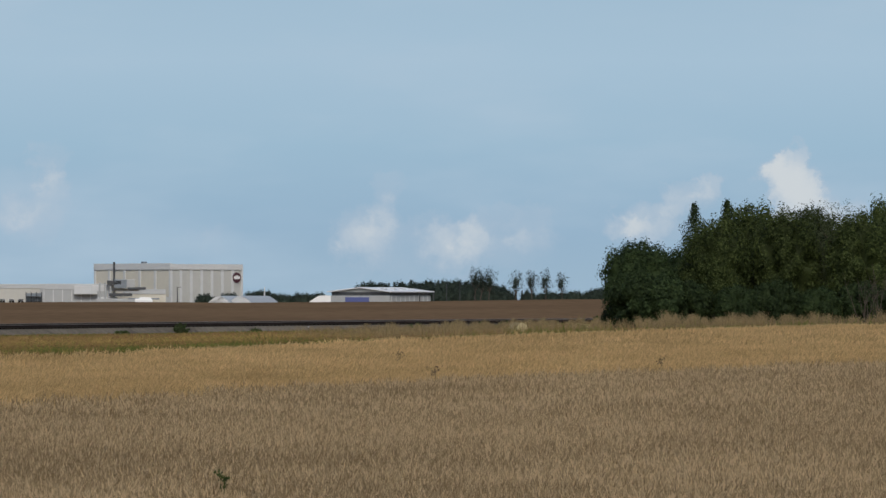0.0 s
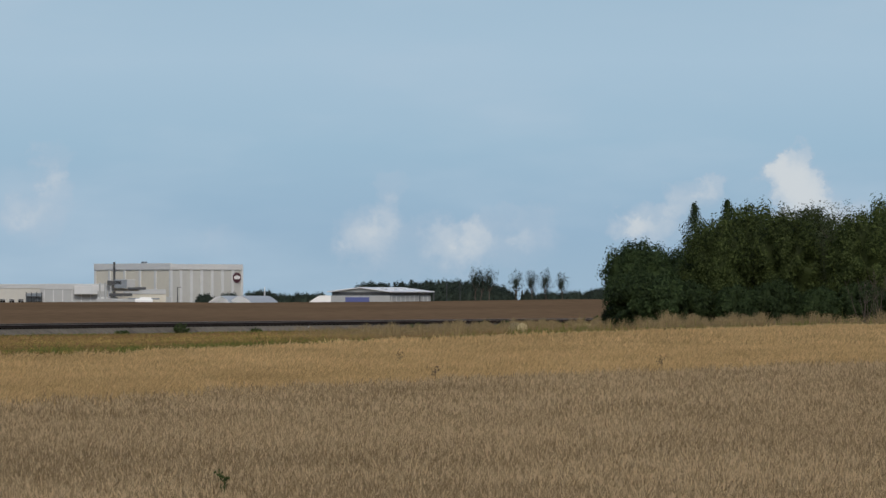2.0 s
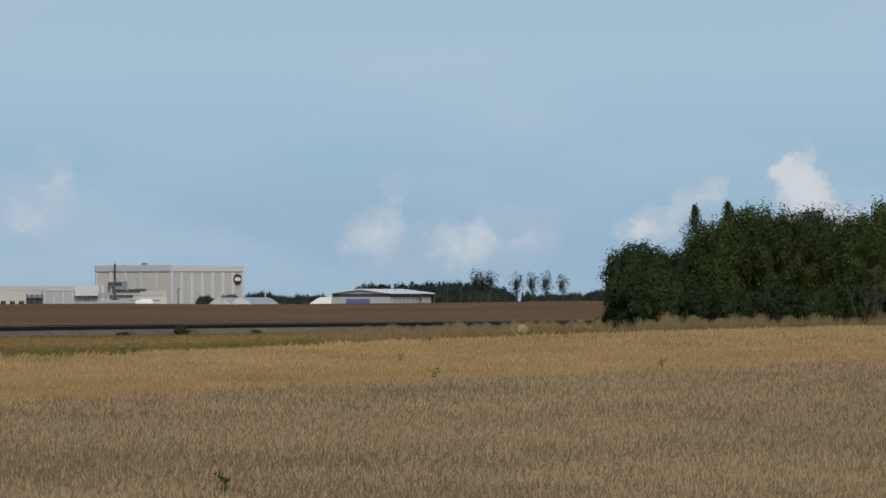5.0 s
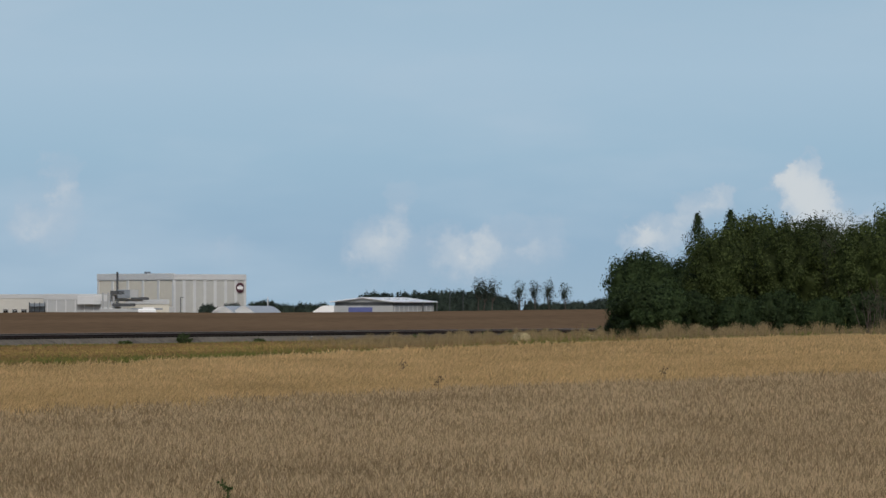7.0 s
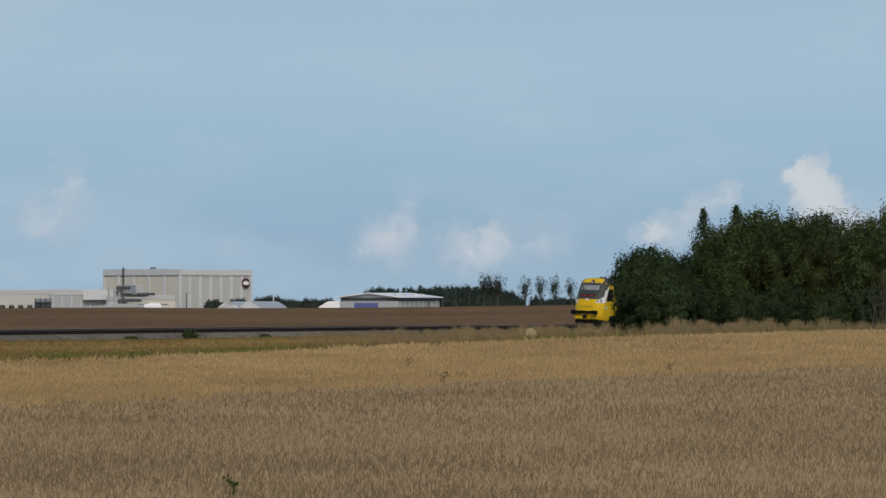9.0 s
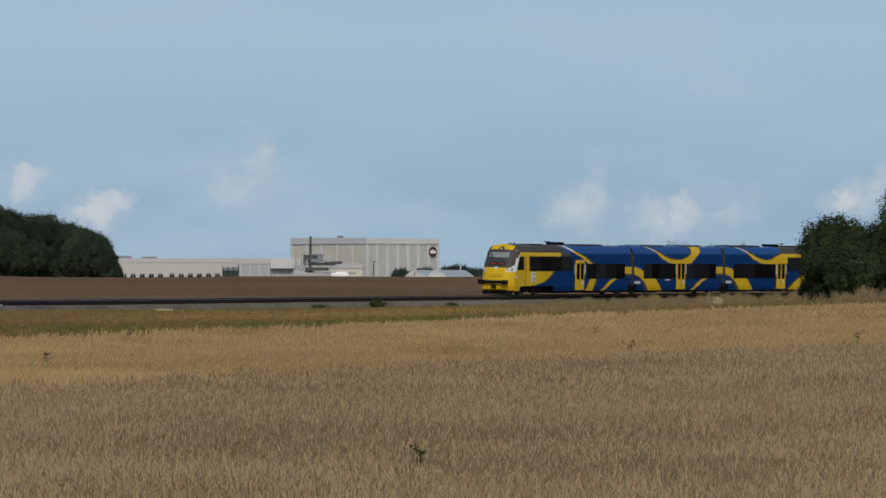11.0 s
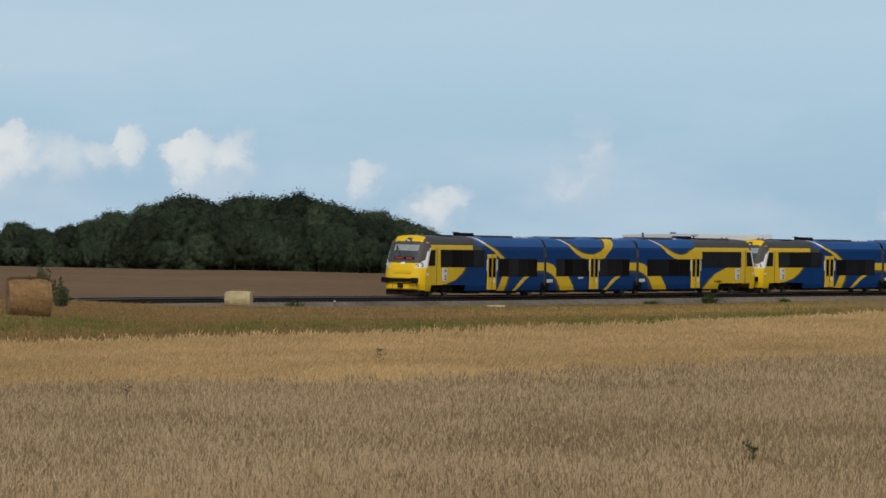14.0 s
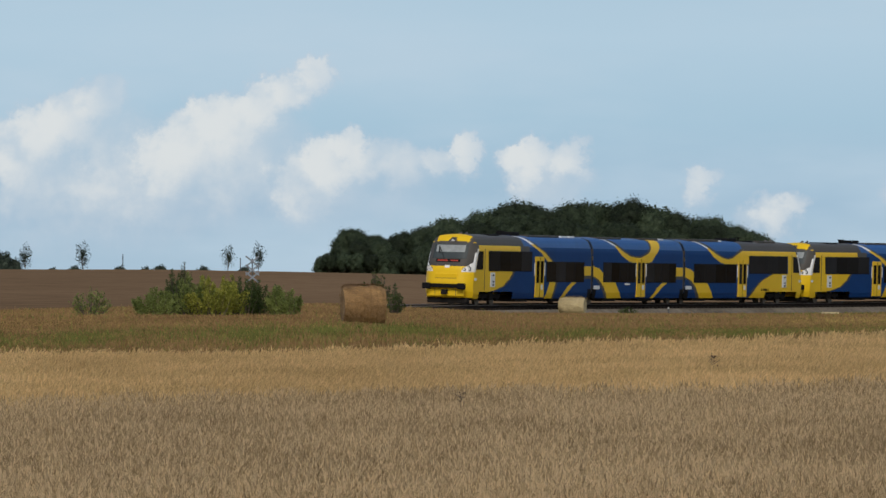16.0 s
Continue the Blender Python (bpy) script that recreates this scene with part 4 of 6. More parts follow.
def cab_front(body, y0, end, sgn):
    """Fittings of a cab: sgn +1 where the nose is at the unit's start."""
    def yy(x, z, out=0.0):
        return (end - y0) + sgn * (float(nose_set(np.float64(x), np.float64(z))) - out)

    def skin(name, xs, zs, out, mat, label):
        bm = bmesh.new()
        grid = [[bm.verts.new((x, yy(x, z, out), z)) for x in xs] for z in zs]
        for i in range(len(zs) - 1):
            for j in range(len(xs) - 1):
                q = [grid[i][j], grid[i][j + 1], grid[i + 1][j + 1], grid[i + 1][j]]
                bm.faces.new(q if sgn > 0 else q[::-1])
        bmesh.ops.recalc_face_normals(bm, faces=bm.faces)
        bmesh.ops.solidify(bm, geom=bm.faces[:], thickness=0.012)
        return part(name, bm, mat, body, label)
    skin("windscreen", np.linspace(-1.02, 1.02, 17), np.linspace(2.62, 3.42, 8), 0.02, M_SCREEN, "large sloping windscreen")
    # sheet laid over the glass; its pale colour stands in for reflected sky
    skin("screen_reflection", np.linspace(-0.86, 0.86, 11), np.linspace(2.98, 3.37, 4), 0.026, M_SCREENSKY, "pale sheet imitating sky reflected in the upper windscreen")
    disp = skin("destination_display", np.linspace(-0.72, 0.72, 9), np.linspace(2.42, 2.58, 3), 0.026, M_BLACK, "dark display with lit red characters")
    for a in np.arange(-0.62, 0.6, 0.155):
        if abs(a + 0.05) > 0.06:
            bm = boxed(float(a), float(a) + 0.135, yy(a + 0.05, 2.5, 0.045), yy(a + 0.05, 2.5, 0.03), 2.455, 2.54)
            part("display_bar", bm, M_LED, disp)
    bm = bmesh.new()
    tube(bm, (-0.25, yy(-0.25, 2.6, 0.05), 2.6), (-0.62, yy(-0.62, 3.2, 0.05), 3.2), 0.018, 0.014, 6)
    box(bm, -0.65, -0.59, *sorted((yy(-0.62, 3.0, 0.035), yy(-0.62, 3.0, 0.075))), 2.78, 3.3)
    part("wiper", bm, M_BLACK, body, "black windscreen wiper")
    apron = part("lower_apron", boxed(-1.12, 1.12, *sorted((yy(0, 0.7, -0.05), yy(0, 0.7, 0.07))), 0.5, 0.93, 0.05), M_YELLOW, body, "yellow lower apron under the beam")
    for x in (-0.62, 0.62):
        part("apron_seam", boxed(x - 0.012, x + 0.012, *sorted((yy(0, 0.7, 0.05), yy(0, 0.7, 0.078))), 0.52, 0.91), M_GREY, apron)
    part("chin_panel", boxed(-0.66, 0.66, *sorted((yy(0, 1.62, -0.04), yy(0, 1.62, 0.035))), 1.5, 1.78, 0.03), M_YELLOW, body, "raised yellow chin panel")
    # marker lamp above the screen, head lamps below it
    for x, z, r in ((0.0, 3.62, 0.1), (-1.2, 2.06, 0.11), (-0.98, 2.02, 0.085), (1.2, 2.06, 0.11), (0.98, 2.02, 0.085)):
        bm = tube(bmesh.new(), (x, yy(x, z, -0.04), z), (x, yy(x, z, 0.035), z), r, r * 0.92, 16)
        lamp = part("headlight", bm, M_LAMP, body, "round clear lamp")
        bm = tube(bmesh.new(), (x, yy(x, z, -0.05), z), (x, yy(x, z, 0.02), z), r * 1.22, r * 1.22, 16)
        part("lamp_rim", bm, M_BLACK, lamp)
    beam = part("buffer_beam", boxed(-1.22, 1.22, *sorted((yy(0, 1.0, 0.02), yy(0, 1.0, 0.24))), 0.98, 1.2, 0.03), M_BLACK, body, "black impact beam across the front")
    for x in (-1.05, 1.05):
        bm = boxed(x - 0.24, x + 0.24, *sorted((yy(0, 1.0, 0.2), yy(0, 1.0, 0.36))), 0.9, 1.24, 0.05)
        part("buffer_block", bm, M_BLACK, beam)
    cp = bmesh.new()
    box(cp, -0.16, 0.16, *sorted((yy(0, 0.8, -0.1), yy(0, 0.8, 0.3))), 0.6, 0.88, 0.04)
    part("coupler", cp, M_UNDER, body, "dark automatic coupler")
    part("snow_plough", boxed(-1.2, 1.2, *sorted((yy(0, 0.4, -0.5), yy(0, 0.4, -0.02))), 0.12, 0.42, 0.05), M_UNDER, body, "black guard above the rails")
    part("nose_crease", boxed(-0.62, 0.62, *sorted((yy(0, 1.5, -0.02), yy(0, 1.5, 0.012))), 1.5, 1.525, 0.004), M_GREY, body)
    for side in (1, -1):
        g0, g1 = (1.395, 1.443) if side > 0 else (-1.443, -1.395)
        bm = bmesh.new()
        lo, hi, a, b = 2.02, 3.05, (0.98, 2.06), (1.42, 2.06)
        e = end - y0
        pts = [(e + sgn * a[0], lo), (e + sgn * a[1], lo), (e + sgn * b[1], hi), (e + sgn * b[0], hi)]
        vs = [[bm.verts.new((g, p, z)) for p, z in pts] for g in (g0, g1)]
        bm.faces.new(vs[0])
        bm.faces.new(vs[1][::-1])
        for i in range(4):
            j = (i + 1) % 4
            bm.faces.new((vs[0][i], vs[1][i], vs[1][j], vs[0][j]))
        bmesh.ops.recalc_face_normals(bm, faces=bm.faces)
        part("cab_side_window", bm, M_GLASS, body, "slanted dark cab window")
        a0, a1 = sorted((e + sgn * 3.25, e + sgn * 3.95))
        pn = part("notice_panel", boxed(g0, g1 + 0.01 * side if side > 0 else g1, a0, a1, 1.05, 1.86, 0.01), M_PANEL, body, "white notice panel with dark marks")
        k0, k1 = sorted((1.44 * side, 1.462 * side))
        for zz in (1.12, 1.3, 1.66):
            part("notice_mark", boxed(k0, k1, a0 + 0.3, a1 - 0.15, zz, zz + 0.09), M_BLACK, pn)
        part("cab_door_seam", boxed(k0 - 0.012, k1 - 0.012, *sorted((e + sgn * 2.3, e + sgn * 2.33)), 0.85, 3.2), M_GREY, body)
        part("cab_notice", boxed(k0 - 0.012, k1 - 0.012, *sorted((e + sgn * 0.75, e + sgn * 1.05)), 1.4, 1.55), M_PANEL, body)


def section(i):
    """One of the three sections of a unit."""
    y0, y1, cab, cut = ((0.0, 20.05, "nose", (1.5, 6.9)), (20.35, 35.35, "", (-9, -8)), (35.65, UNIT, "tail", (48.9, 54.3)))[i]
    ob = thing("railcar", ("leading railcar section, yellow cab front and blue side with yellow sweeps", "middle railcar section painted blue with yellow sweeps",
                           "rear railcar section, blue with yellow sweeps and yellow cab end")[i], "railcar", group="sections of the train")
    body = new("body", shell(y0, y1, cab, cut))
    body.parent = ob
    tagged(body, "blue and yellow painted body shell")
    if i == 0:
        glazing(body, y0, 2.95, 9.95, 1.93, 3.08, 4)
        side_door(body, y0, 11.2)
        glazing(body, y0, 12.35, 18.8, 1.33, 2.53, 4)
        bogie(ob, y0, 3.9)
        cab_front(body, y0, 0.0, 1)
    elif i == 1:
        glazing(body, y0, 22.0, 27.3, 1.33, 2.53, 4)
        side_door(body, y0, 28.15)
        glazing(body, y0, 29.05, 34.1, 1.33, 2.53, 4)
        bogie(ob, y0, 20.2)
        bogie(ob, y0, 35.5)
    else:
        glazing(body, y0, 37.1, 44.0, 1.33, 2.53, 4)
        side_door(body, y0, 45.0)
        glazing(body, y0, 46.1, 52.6, 1.93, 3.08, 4)
        bogie(ob, y0, 51.4)
        cab_front(body, y0, UNIT, -1)
        for q, w in enumerate((0.1, 0.26, 0.26, 0.1)):
            c = 48.3 + (0.0, 0.4, 0.75, 1.1)[q]
            part("number_bar", boxed(1.41, 1.446, c - w / 2 - y0, c + w / 2 - y0, 0.84, 0.98), M_BLACK, body)
    # floor and boxes hung below it
    a, b = (7.2, 19.0) if i == 0 else ((21.9, 33.9) if i == 1 else (37.0, 48.6))
    part("underframe", boxed(-1.3, 1.3, (0.9 if i == 0 else y0 + 0.1) - y0, (UNIT - 0.9 if i == 2 else y1 - 0.1) - y0, 0.86, 1.0), M_UNDER, ob, "dark underframe")
    for k in range(4):
        c = a + (k + 0.5) * (b - a) / 4
        w = (1.05, 0.7, 1.2, 0.6)[k]
        part("equipment_box", boxed(-1.25, 1.25, c - w - y0, c + w - y0, 0.2 + 0.05 * (k % 2), 0.5, 0.04), M_UNDER, ob, "dusty black equipment case")
    # roof gear
    for c, w, h, hw in (((5.6, 0.8, 0.04, 0.7), (9.6, 0.6, 0.2, 0.5), (13.4, 2.6, 0.05, 0.8)), ((24.5, 1.8, 0.04, 0.8), (31.0, 1.5, 0.04, 0.8)), ((40.0, 2.4, 0.07, 0.8), (45.5, 0.6, 0.18, 0.5), (48.0, 0.7, 0.05, 0.6), (50.5, 1.4, 0.05, 0.8)))[i]:
        part("roof_unit", boxed(-hw, hw, c - w - y0, c + w - y0, 3.88, 3.99 + h, 0.04), M_GREY if w > 1 else M_BLACK, ob, "low grey roof unit")
    if i != 1:
        e = 7.9 if i == 0 else 47.1
        bm = bmesh.new()
        tube(bm, (0.2, e - y0, 3.9), (0.2, e - y0, 4.22), 0.05, 0.05, 8)
        tube(bm, (0.2, e - y0, 4.18), (0.2, e - y0, 4.24), 0.22, 0.22, 10)
        part("roof_antenna", bm, M_BLACK, ob, "small black roof antenna")
        bm = bmesh.new()
        for dx in (-0.25, 0.1):
            tube(bm, (dx, (2.2 if i == 0 else UNIT - 2.2) - y0, 3.85), (dx, (2.9 if i == 0 else UNIT - 2.9) - y0, 4.06), 0.05, 0.07, 8)
        part("horn", bm, M_STEEL, ob, "pair of roof horns")
    for c in ((17.1, 18.4), (31.9, 33.1), (38.4, 42.6))[i]:
        part("roof_vent", boxed(-0.3, 0.75, c - 0.45 - y0, c + 0.45 - y0, 3.86, 4.03, 0.03), M_PANEL, ob, "pale low roof vent")
    # bellows at the joints
    for y, w in (((20.05, 0.15),) if i == 0 else (((20.2, 0.15), (35.35, 0.15)) if i == 1 else ((35.5, 0.15),))):
        bm = bmesh.new()
        for k in range(2):
            box(bm, -1.39, 1.39, y + k * w / 2 - y0, y + (k + 1) * w / 2 - 0.015 - y0, 0.75, 3.3, 0.02)
            box(bm, -1.1, 1.1, y + k * w / 2 - y0, y + (k + 1) * w / 2 - 0.015 - y0, 3.3, 3.85, 0.02)
        part("gangway_bellows", bm, M_GREY, ob, "dark grey folded gangway")
    for y, w, h in (() if i == 0 else (((20.98, 0.45, 0.11), (25.95, 0.4, 0.05)) if i == 1 else ((36.28, 0.45, 0.11),))):
        part("side_plate", boxed(1.41, 1.452, y - w - y0, y + w - y0, 1.03 + (0.2 if h < 0.1 else 0) - h, 1.03 + (0.2 if h < 0.1 else 0) + h), M_PANEL, body, "small pale number plate with no legible writing")
    return ob


SECTIONS = [section(i) for i in range(3)]
CARS = SECTIONS + [copy_thing(o, Matrix()) for o in SECTIONS]


def nose_at(t):
    """Where the leading nose stands on the line."""
    return 30.1 - 23.2 * (t - 10.3) - 0.115 * max(0.0, t - 12.25) ** 2




# ---- far buildings and trees ----
M_CREAM = material("wall_cream", (0.66, 0.625, 0.525), 0.7, 0, 0.06, (0.5, 0.06))
M_LIGHT = material("wall_white", (0.62, 0.63, 0.62), 0.6, 0, 0.06, (0.5, 0.06))
M_PANELDIM = material("panel_grey_dimmed", (0.50, 0.50, 0.465), 0.6, 0, 0.06, (0.5, 0.06))
M_PALEGREY = material("wall_pale_grey", (0.42, 0.43, 0.425), 0.6, 0, 0.07, (0.5, 0.06))
M_WING = material("wing_cream", (0.54, 0.525, 0.47), 0.7, 0, 0.06, (0.5, 0.06))
M_PARAPET = material("parapet_grey", (0.50, 0.51, 0.505), 0.6, 0, 0.06, (0.5, 0.06))
M_DUCT = material("duct_grey", (0.22, 0.25, 0.28), 0.5, 0.4, 0.2, (0.8, 0.1))
M_DARKSTEEL = material("dark_steel", (0.08, 0.085, 0.09), 0.6, 0.4, 0.2, (0.8, 0.1))
M_TENT = material("tent_white", (0.9, 0.9, 0.88), 0.5, 0, 0.05, (0.5, 0.06))
M_FILM = material("tent_grey", (0.40, 0.42, 0.44), 0.4, 0, 0.08, (0.5, 0.06))
M_BLUEDOOR = material("door_blue", (0.11, 0.13, 0.31), 0.5, 0, 0.08, (0.5, 0.06))
M_SIGNRED = material("sign_maroon", (0.07, 0.018, 0.028), 0.5, 0, 0.1, (0.5, 0.06))
M_ROOFW = material("roof_white", (0.84, 0.85, 0.86), 0.45, 0, 0.06, (0.5, 0.06))


def bearing(az, r, z=0.0, turn=None):
    """A pose r metres off at an azimuth, facing the viewer unless turned; local +x runs to the viewer's right, +y away."""
    return pose(r * math.sin(radians(az)), r * math.cos(radians(az)), z, 0, 0, -az if turn is None else turn)


def up(mrad, r):
    """Height of what stands so many milliradians above eye level, r metres off."""
    return EYE + mrad * r / 1000


def spot(az, drop):
    """How far off the ground lies at an azimuth, so many milliradians below eye level."""
    r = 60.0
    while r < float(track_range(az)) - 9 and (EYE - float(ground_z(r * math.sin(radians(az)), r * math.cos(radians(az))))) / r * 1000 > drop:
        r += 0.25
    return r


def build_factory():
    base, r = -5.0, 2000.0
    top = up(6.4, r)
    f = thing("factory_hall", "tall white and cream factory hall with panelled walls", "factory", bearing(-3.068, r, 0, -48.0))
    # local: corner at the origin, +y along the grey face, -x along the cream face
    LX, LY = 48.5, 37.0
    core = boxed(-LX, -0.4, 0.4, LY, base, top - 0.3)
    part("wall", core, M_PALEGREY, f, "pale wall core")
    # cream brightened, grey darkened: the fall of light is put into panel colours
    for a, b, axis, n, mat, lab in ((0, LX, "x", 5, M_CREAM, "cream wall panel"), (0, LY, "y", 7, M_PANELDIM, "grey wall panel, darkened for the face in weaker light")):
        step = (b - a) / n
        for k in range(n + 1):
            w = 1.3 if 0 < k < n else 1.0
            c = min(max(a + k * step, 0.5), b - 0.5)
            bm = boxed(-c - w / 2, -c + w / 2, -0.1, 0.45, base, top - 2.7, 0.05) if axis == "x" else boxed(-0.45, 0.1, c - w / 2, c + w / 2, base, top - 2.7, 0.05)
            part("pilaster", bm, M_LIGHT, f, "white pilaster")
        for k in range(n):
            c0, c1 = a + k * step + 0.7, a + (k + 1) * step - 0.7
            bm = boxed(-c1, -c0, 0.18, 0.42, base, top - 2.9) if axis == "x" else boxed(-0.42, -0.18, c0, c1, base, top - 2.9)
            part("panel", bm, mat, f, lab)
    par = bmesh.new()
    box(par, -LX - 0.15, 0.15, -0.15, 0.5, top - 2.45, top, 0.05)
    box(par, -0.5, 0.15, 0.5, LY, top - 2.45, top - 0.35, 0.05)
    part("parapet", par, M_LIGHT, f, "white parapet band")
    gr = bmesh.new()
    box(gr, -LX - 0.05, 0.05, -0.04, 0.5, top - 2.75, top - 2.45)
    box(gr, -0.5, 0.05, 0.5, LY, top - 2.75, top - 2.45)
    part("groove", gr, M_PALEGREY, f, "grey groove below the parapet")
    part("roof", boxed(-LX, -0.5, 0.5, LY, top - 0.6, top - 0.35), M_ROOFW, f)
    bm = bmesh.new()
    tube(bm, (0.12, LY - 3.4, top - 5.6), (0.34, LY - 3.4, top - 5.6), 2.05, 2.05, 28)
    sg = part("sign", bm, M_SIGNRED, f, "round maroon sign with white shapes and no legible lettering")
    part("sign_band", boxed(0.34, 0.42, LY - 4.9, LY - 1.9, top - 6.1, top - 5.1, 0.1), M_TENT, sg)
    bm = bmesh.new()
    tube(bm, (0.30, LY - 3.4, top - 5.6), (0.385, LY - 3.4, top - 5.6), 1.05, 1.05, 24)
    part("sign_disc", bm, M_LIGHT, sg)
    part("sign_mark", boxed(0.34, 0.44, LY - 3.8, LY - 3.0, top - 6.9, top - 6.2), M_SIGNRED, sg)
    bm = bmesh.new()
    tube(bm, (-28, -6, base), (-28, -6, up(6.7, r)), 0.5, 0.42, 10)
    part("chimney", bm, M_DARKSTEEL, f, "slender dark chimney")
    part("roof_vent", boxed(-26, -24.5, 6, 8, top - 0.4, top + 0.8, 0.1), M_DUCT, f)


build_factory()


def build_wings():
    base, r = -5.0, 1985.0
    w = thing("factory_wing", "long low cream factory wing with white parapet and dark windows", "factory", bearing(-4.93, r))
    k = r * math.radians(1)
    x0, x1, t = -1.45 * k, 0.40 * k, up(2.3, r)
    part("wall", boxed(x0, x1, 0, 25, base, t - 1.7), M_WING, w, "cream wall")
    part("parapet", boxed(x0 - 0.2, x1, -0.15, 25, t - 1.7, t, 0.05), M_PARAPET, w, "pale parapet")
    for az in [-5.83 + 0.102 * q for q in range(5)] + [-5.29 + 0.102 * q for q in range(6)]:
        c = (az + 4.93) * k
        wd = part("window", boxed(c, c + 2.3, -0.12, 0.1, up(-1.6, r), up(-0.62, r), 0.03), M_LIGHT, w, "white-framed window")
        for q in range(2):
            part("pane", boxed(c + 0.15 + q * 1.05, c + 1.1 + q * 1.05, -0.17, -0.06, up(-1.55, r), up(-0.9, r)), M_GLASS, wd)
        part("pane", boxed(c + 0.15, c + 2.15, -0.17, -0.06, up(-0.84, r), up(-0.68, r)), M_GLASS, wd)
    for q in range(3):
        part("roof_cowl", boxed(x0 + 9 + q * 9, x0 + 13 + q * 10, 4, 8, t, t + 0.7 + 0.3 * (q % 2), 0.1), M_DUCT, w, "low grey roof cowl")
    s = thing("steel_stair", "dark steel stair tower against a factory wall", "stairs", bearing(-4.6, r - 8))
    for q in range(4):
        bm = tube(bmesh.new(), (-3 + 2 * q, 0, base), (-3 + 2 * q, 0, up(0.7, r)), 0.22, 0.22, 6)
        part("post", bm, M_DARKSTEEL, s)
    for q in range(3):
        part("landing", boxed(-3.2, 3.2, -0.4, 3, -2 + 1.8 * q, -1.8 + 1.8 * q), M_DARKSTEEL, s)
    part("back_panel", boxed(-3, 3, 2.6, 2.9, -3, up(0.5, r)), M_DUCT, s)
    g = thing("grey_annex", "pale grey factory annex with a white block on top", "factory", bearing(-4.24, r - 4))
    part("wall", boxed(-0.29 * k, 0.46 * k, 0, 22, base, up(1.2, r)), M_PALEGREY, g)
    part("parapet", boxed(-0.29 * k, 0.46 * k, -0.2, 22, up(1.2, r), up(2.35, r), 0.05), M_PARAPET, g)
    for q in range(6):
        c = -0.25 * k + q * 3.6
        part("rib", boxed(c, c + 0.3, -0.12, 0.2, base, up(1.2, r)), M_LIGHT, g)
    part("white_block", boxed(0.09 * k, 0.35 * k, -2.5, 3, up(0.3, r), up(2.0, r), 0.05), M_LIGHT, g)
    # plant in front of the hall
    p = thing("roof_plant", "cluster of grey ducts, tanks and platforms before a factory hall", "plant", bearing(-3.72, r - 30))
    rr = r - 30
    for a0, a1, m0, m1, mt, lab in ((-3.88, -3.66, -1.0, -0.2, M_LIGHT, "white tank"), (-3.78, -3.62, 2.2, 3.0, M_DARKSTEEL, "dark box"), (-3.70, -3.56, 1.5, 3.2, M_DUCT, "grey duct"), (-3.56, -3.47, 1.6, 3.2, M_PALEGREY, "pale duct"),
                                    (-3.55, -3.35, 1.2, 1.7, M_DARKSTEEL, "dark platform"), (-3.76, -3.5, -0.1, 0.5, M_DARKSTEEL, "dark gangway"), (-3.74, -3.42, 0.9, 1.4, M_LIGHT, "white gangway"),
                                    (-3.95, -3.6, 0.9, 2.1, M_LIGHT, "white wall block"), (-3.9, -3.3, -1.2, -0.55, M_PALEGREY, "grey shed"), (-3.55, -3.2, -0.75, -0.45, M_DUCT, "grey shed roof")):
        part("unit", boxed((a0 + 3.72) * k, (a1 + 3.72) * k, 3 if mt is M_LIGHT else 0, 8, up(m0, rr), up(m1, rr), 0.1), mt, p, lab)
    for a in (-3.86, -3.80, -3.74):
        bm = tube(bmesh.new(), ((a + 3.72) * k, 1, base), ((a + 3.72) * k, 1, up(2.6, rr)), 0.35, 0.35, 8)
        part("pipe", bm, M_PALEGREY, p, "upright pale pipe")
    part("support", boxed(-9, 12, 2.5, 8.5, base, up(-1.0, rr)), M_PALEGREY, p)
    a = thing("white_annex", "low white annex before the factory hall", "factory", bearing(-3.32, r - 14))
    part("wall", boxed(-0.28 * k, 0.20 * k, 0, 9, base, up(0.3, r)), M_CREAM, a)
    part("parapet", boxed(-0.28 * k, 0.20 * k, -0.2, 9, up(0.3, r), up(1.25, r), 0.05), M_PARAPET, a)
    part("low_block", boxed(0.2 * k, 0.255 * k, 0, 6, base, up(-0.2, r)), M_PALEGREY, a)
    v = thing("white_truck_roof", "white vehicle roof just above the crest of the field", "truck", bearing(-3.37, 1700, 0))
    part("body", boxed(-3.0, 3.0, 0, 3, -6, up(-0.55, 1700), 0.4), M_TENT, v)
    part("cab", boxed(-1.4, 2.4, 0.3, 2.7, up(-0.6, 1700), up(-0.3, 1700), 0.1), M_TENT, v)
    pole = thing("lamp_post", "thin dark lamp post before a factory wall", "lamp post", bearing(-2.99, 1900))
    part("post", tube(bmesh.new(), (0, 0, -5), (0, 0, up(1.7, 1900)), 0.22, 0.16, 8), M_DARKSTEEL, pole)
    part("arm", boxed(-0.2, 1.2, -0.1, 0.1, up(1.7, 1900) - 0.2, up(1.7, 1900)), M_DARKSTEEL, pole)


build_wings()


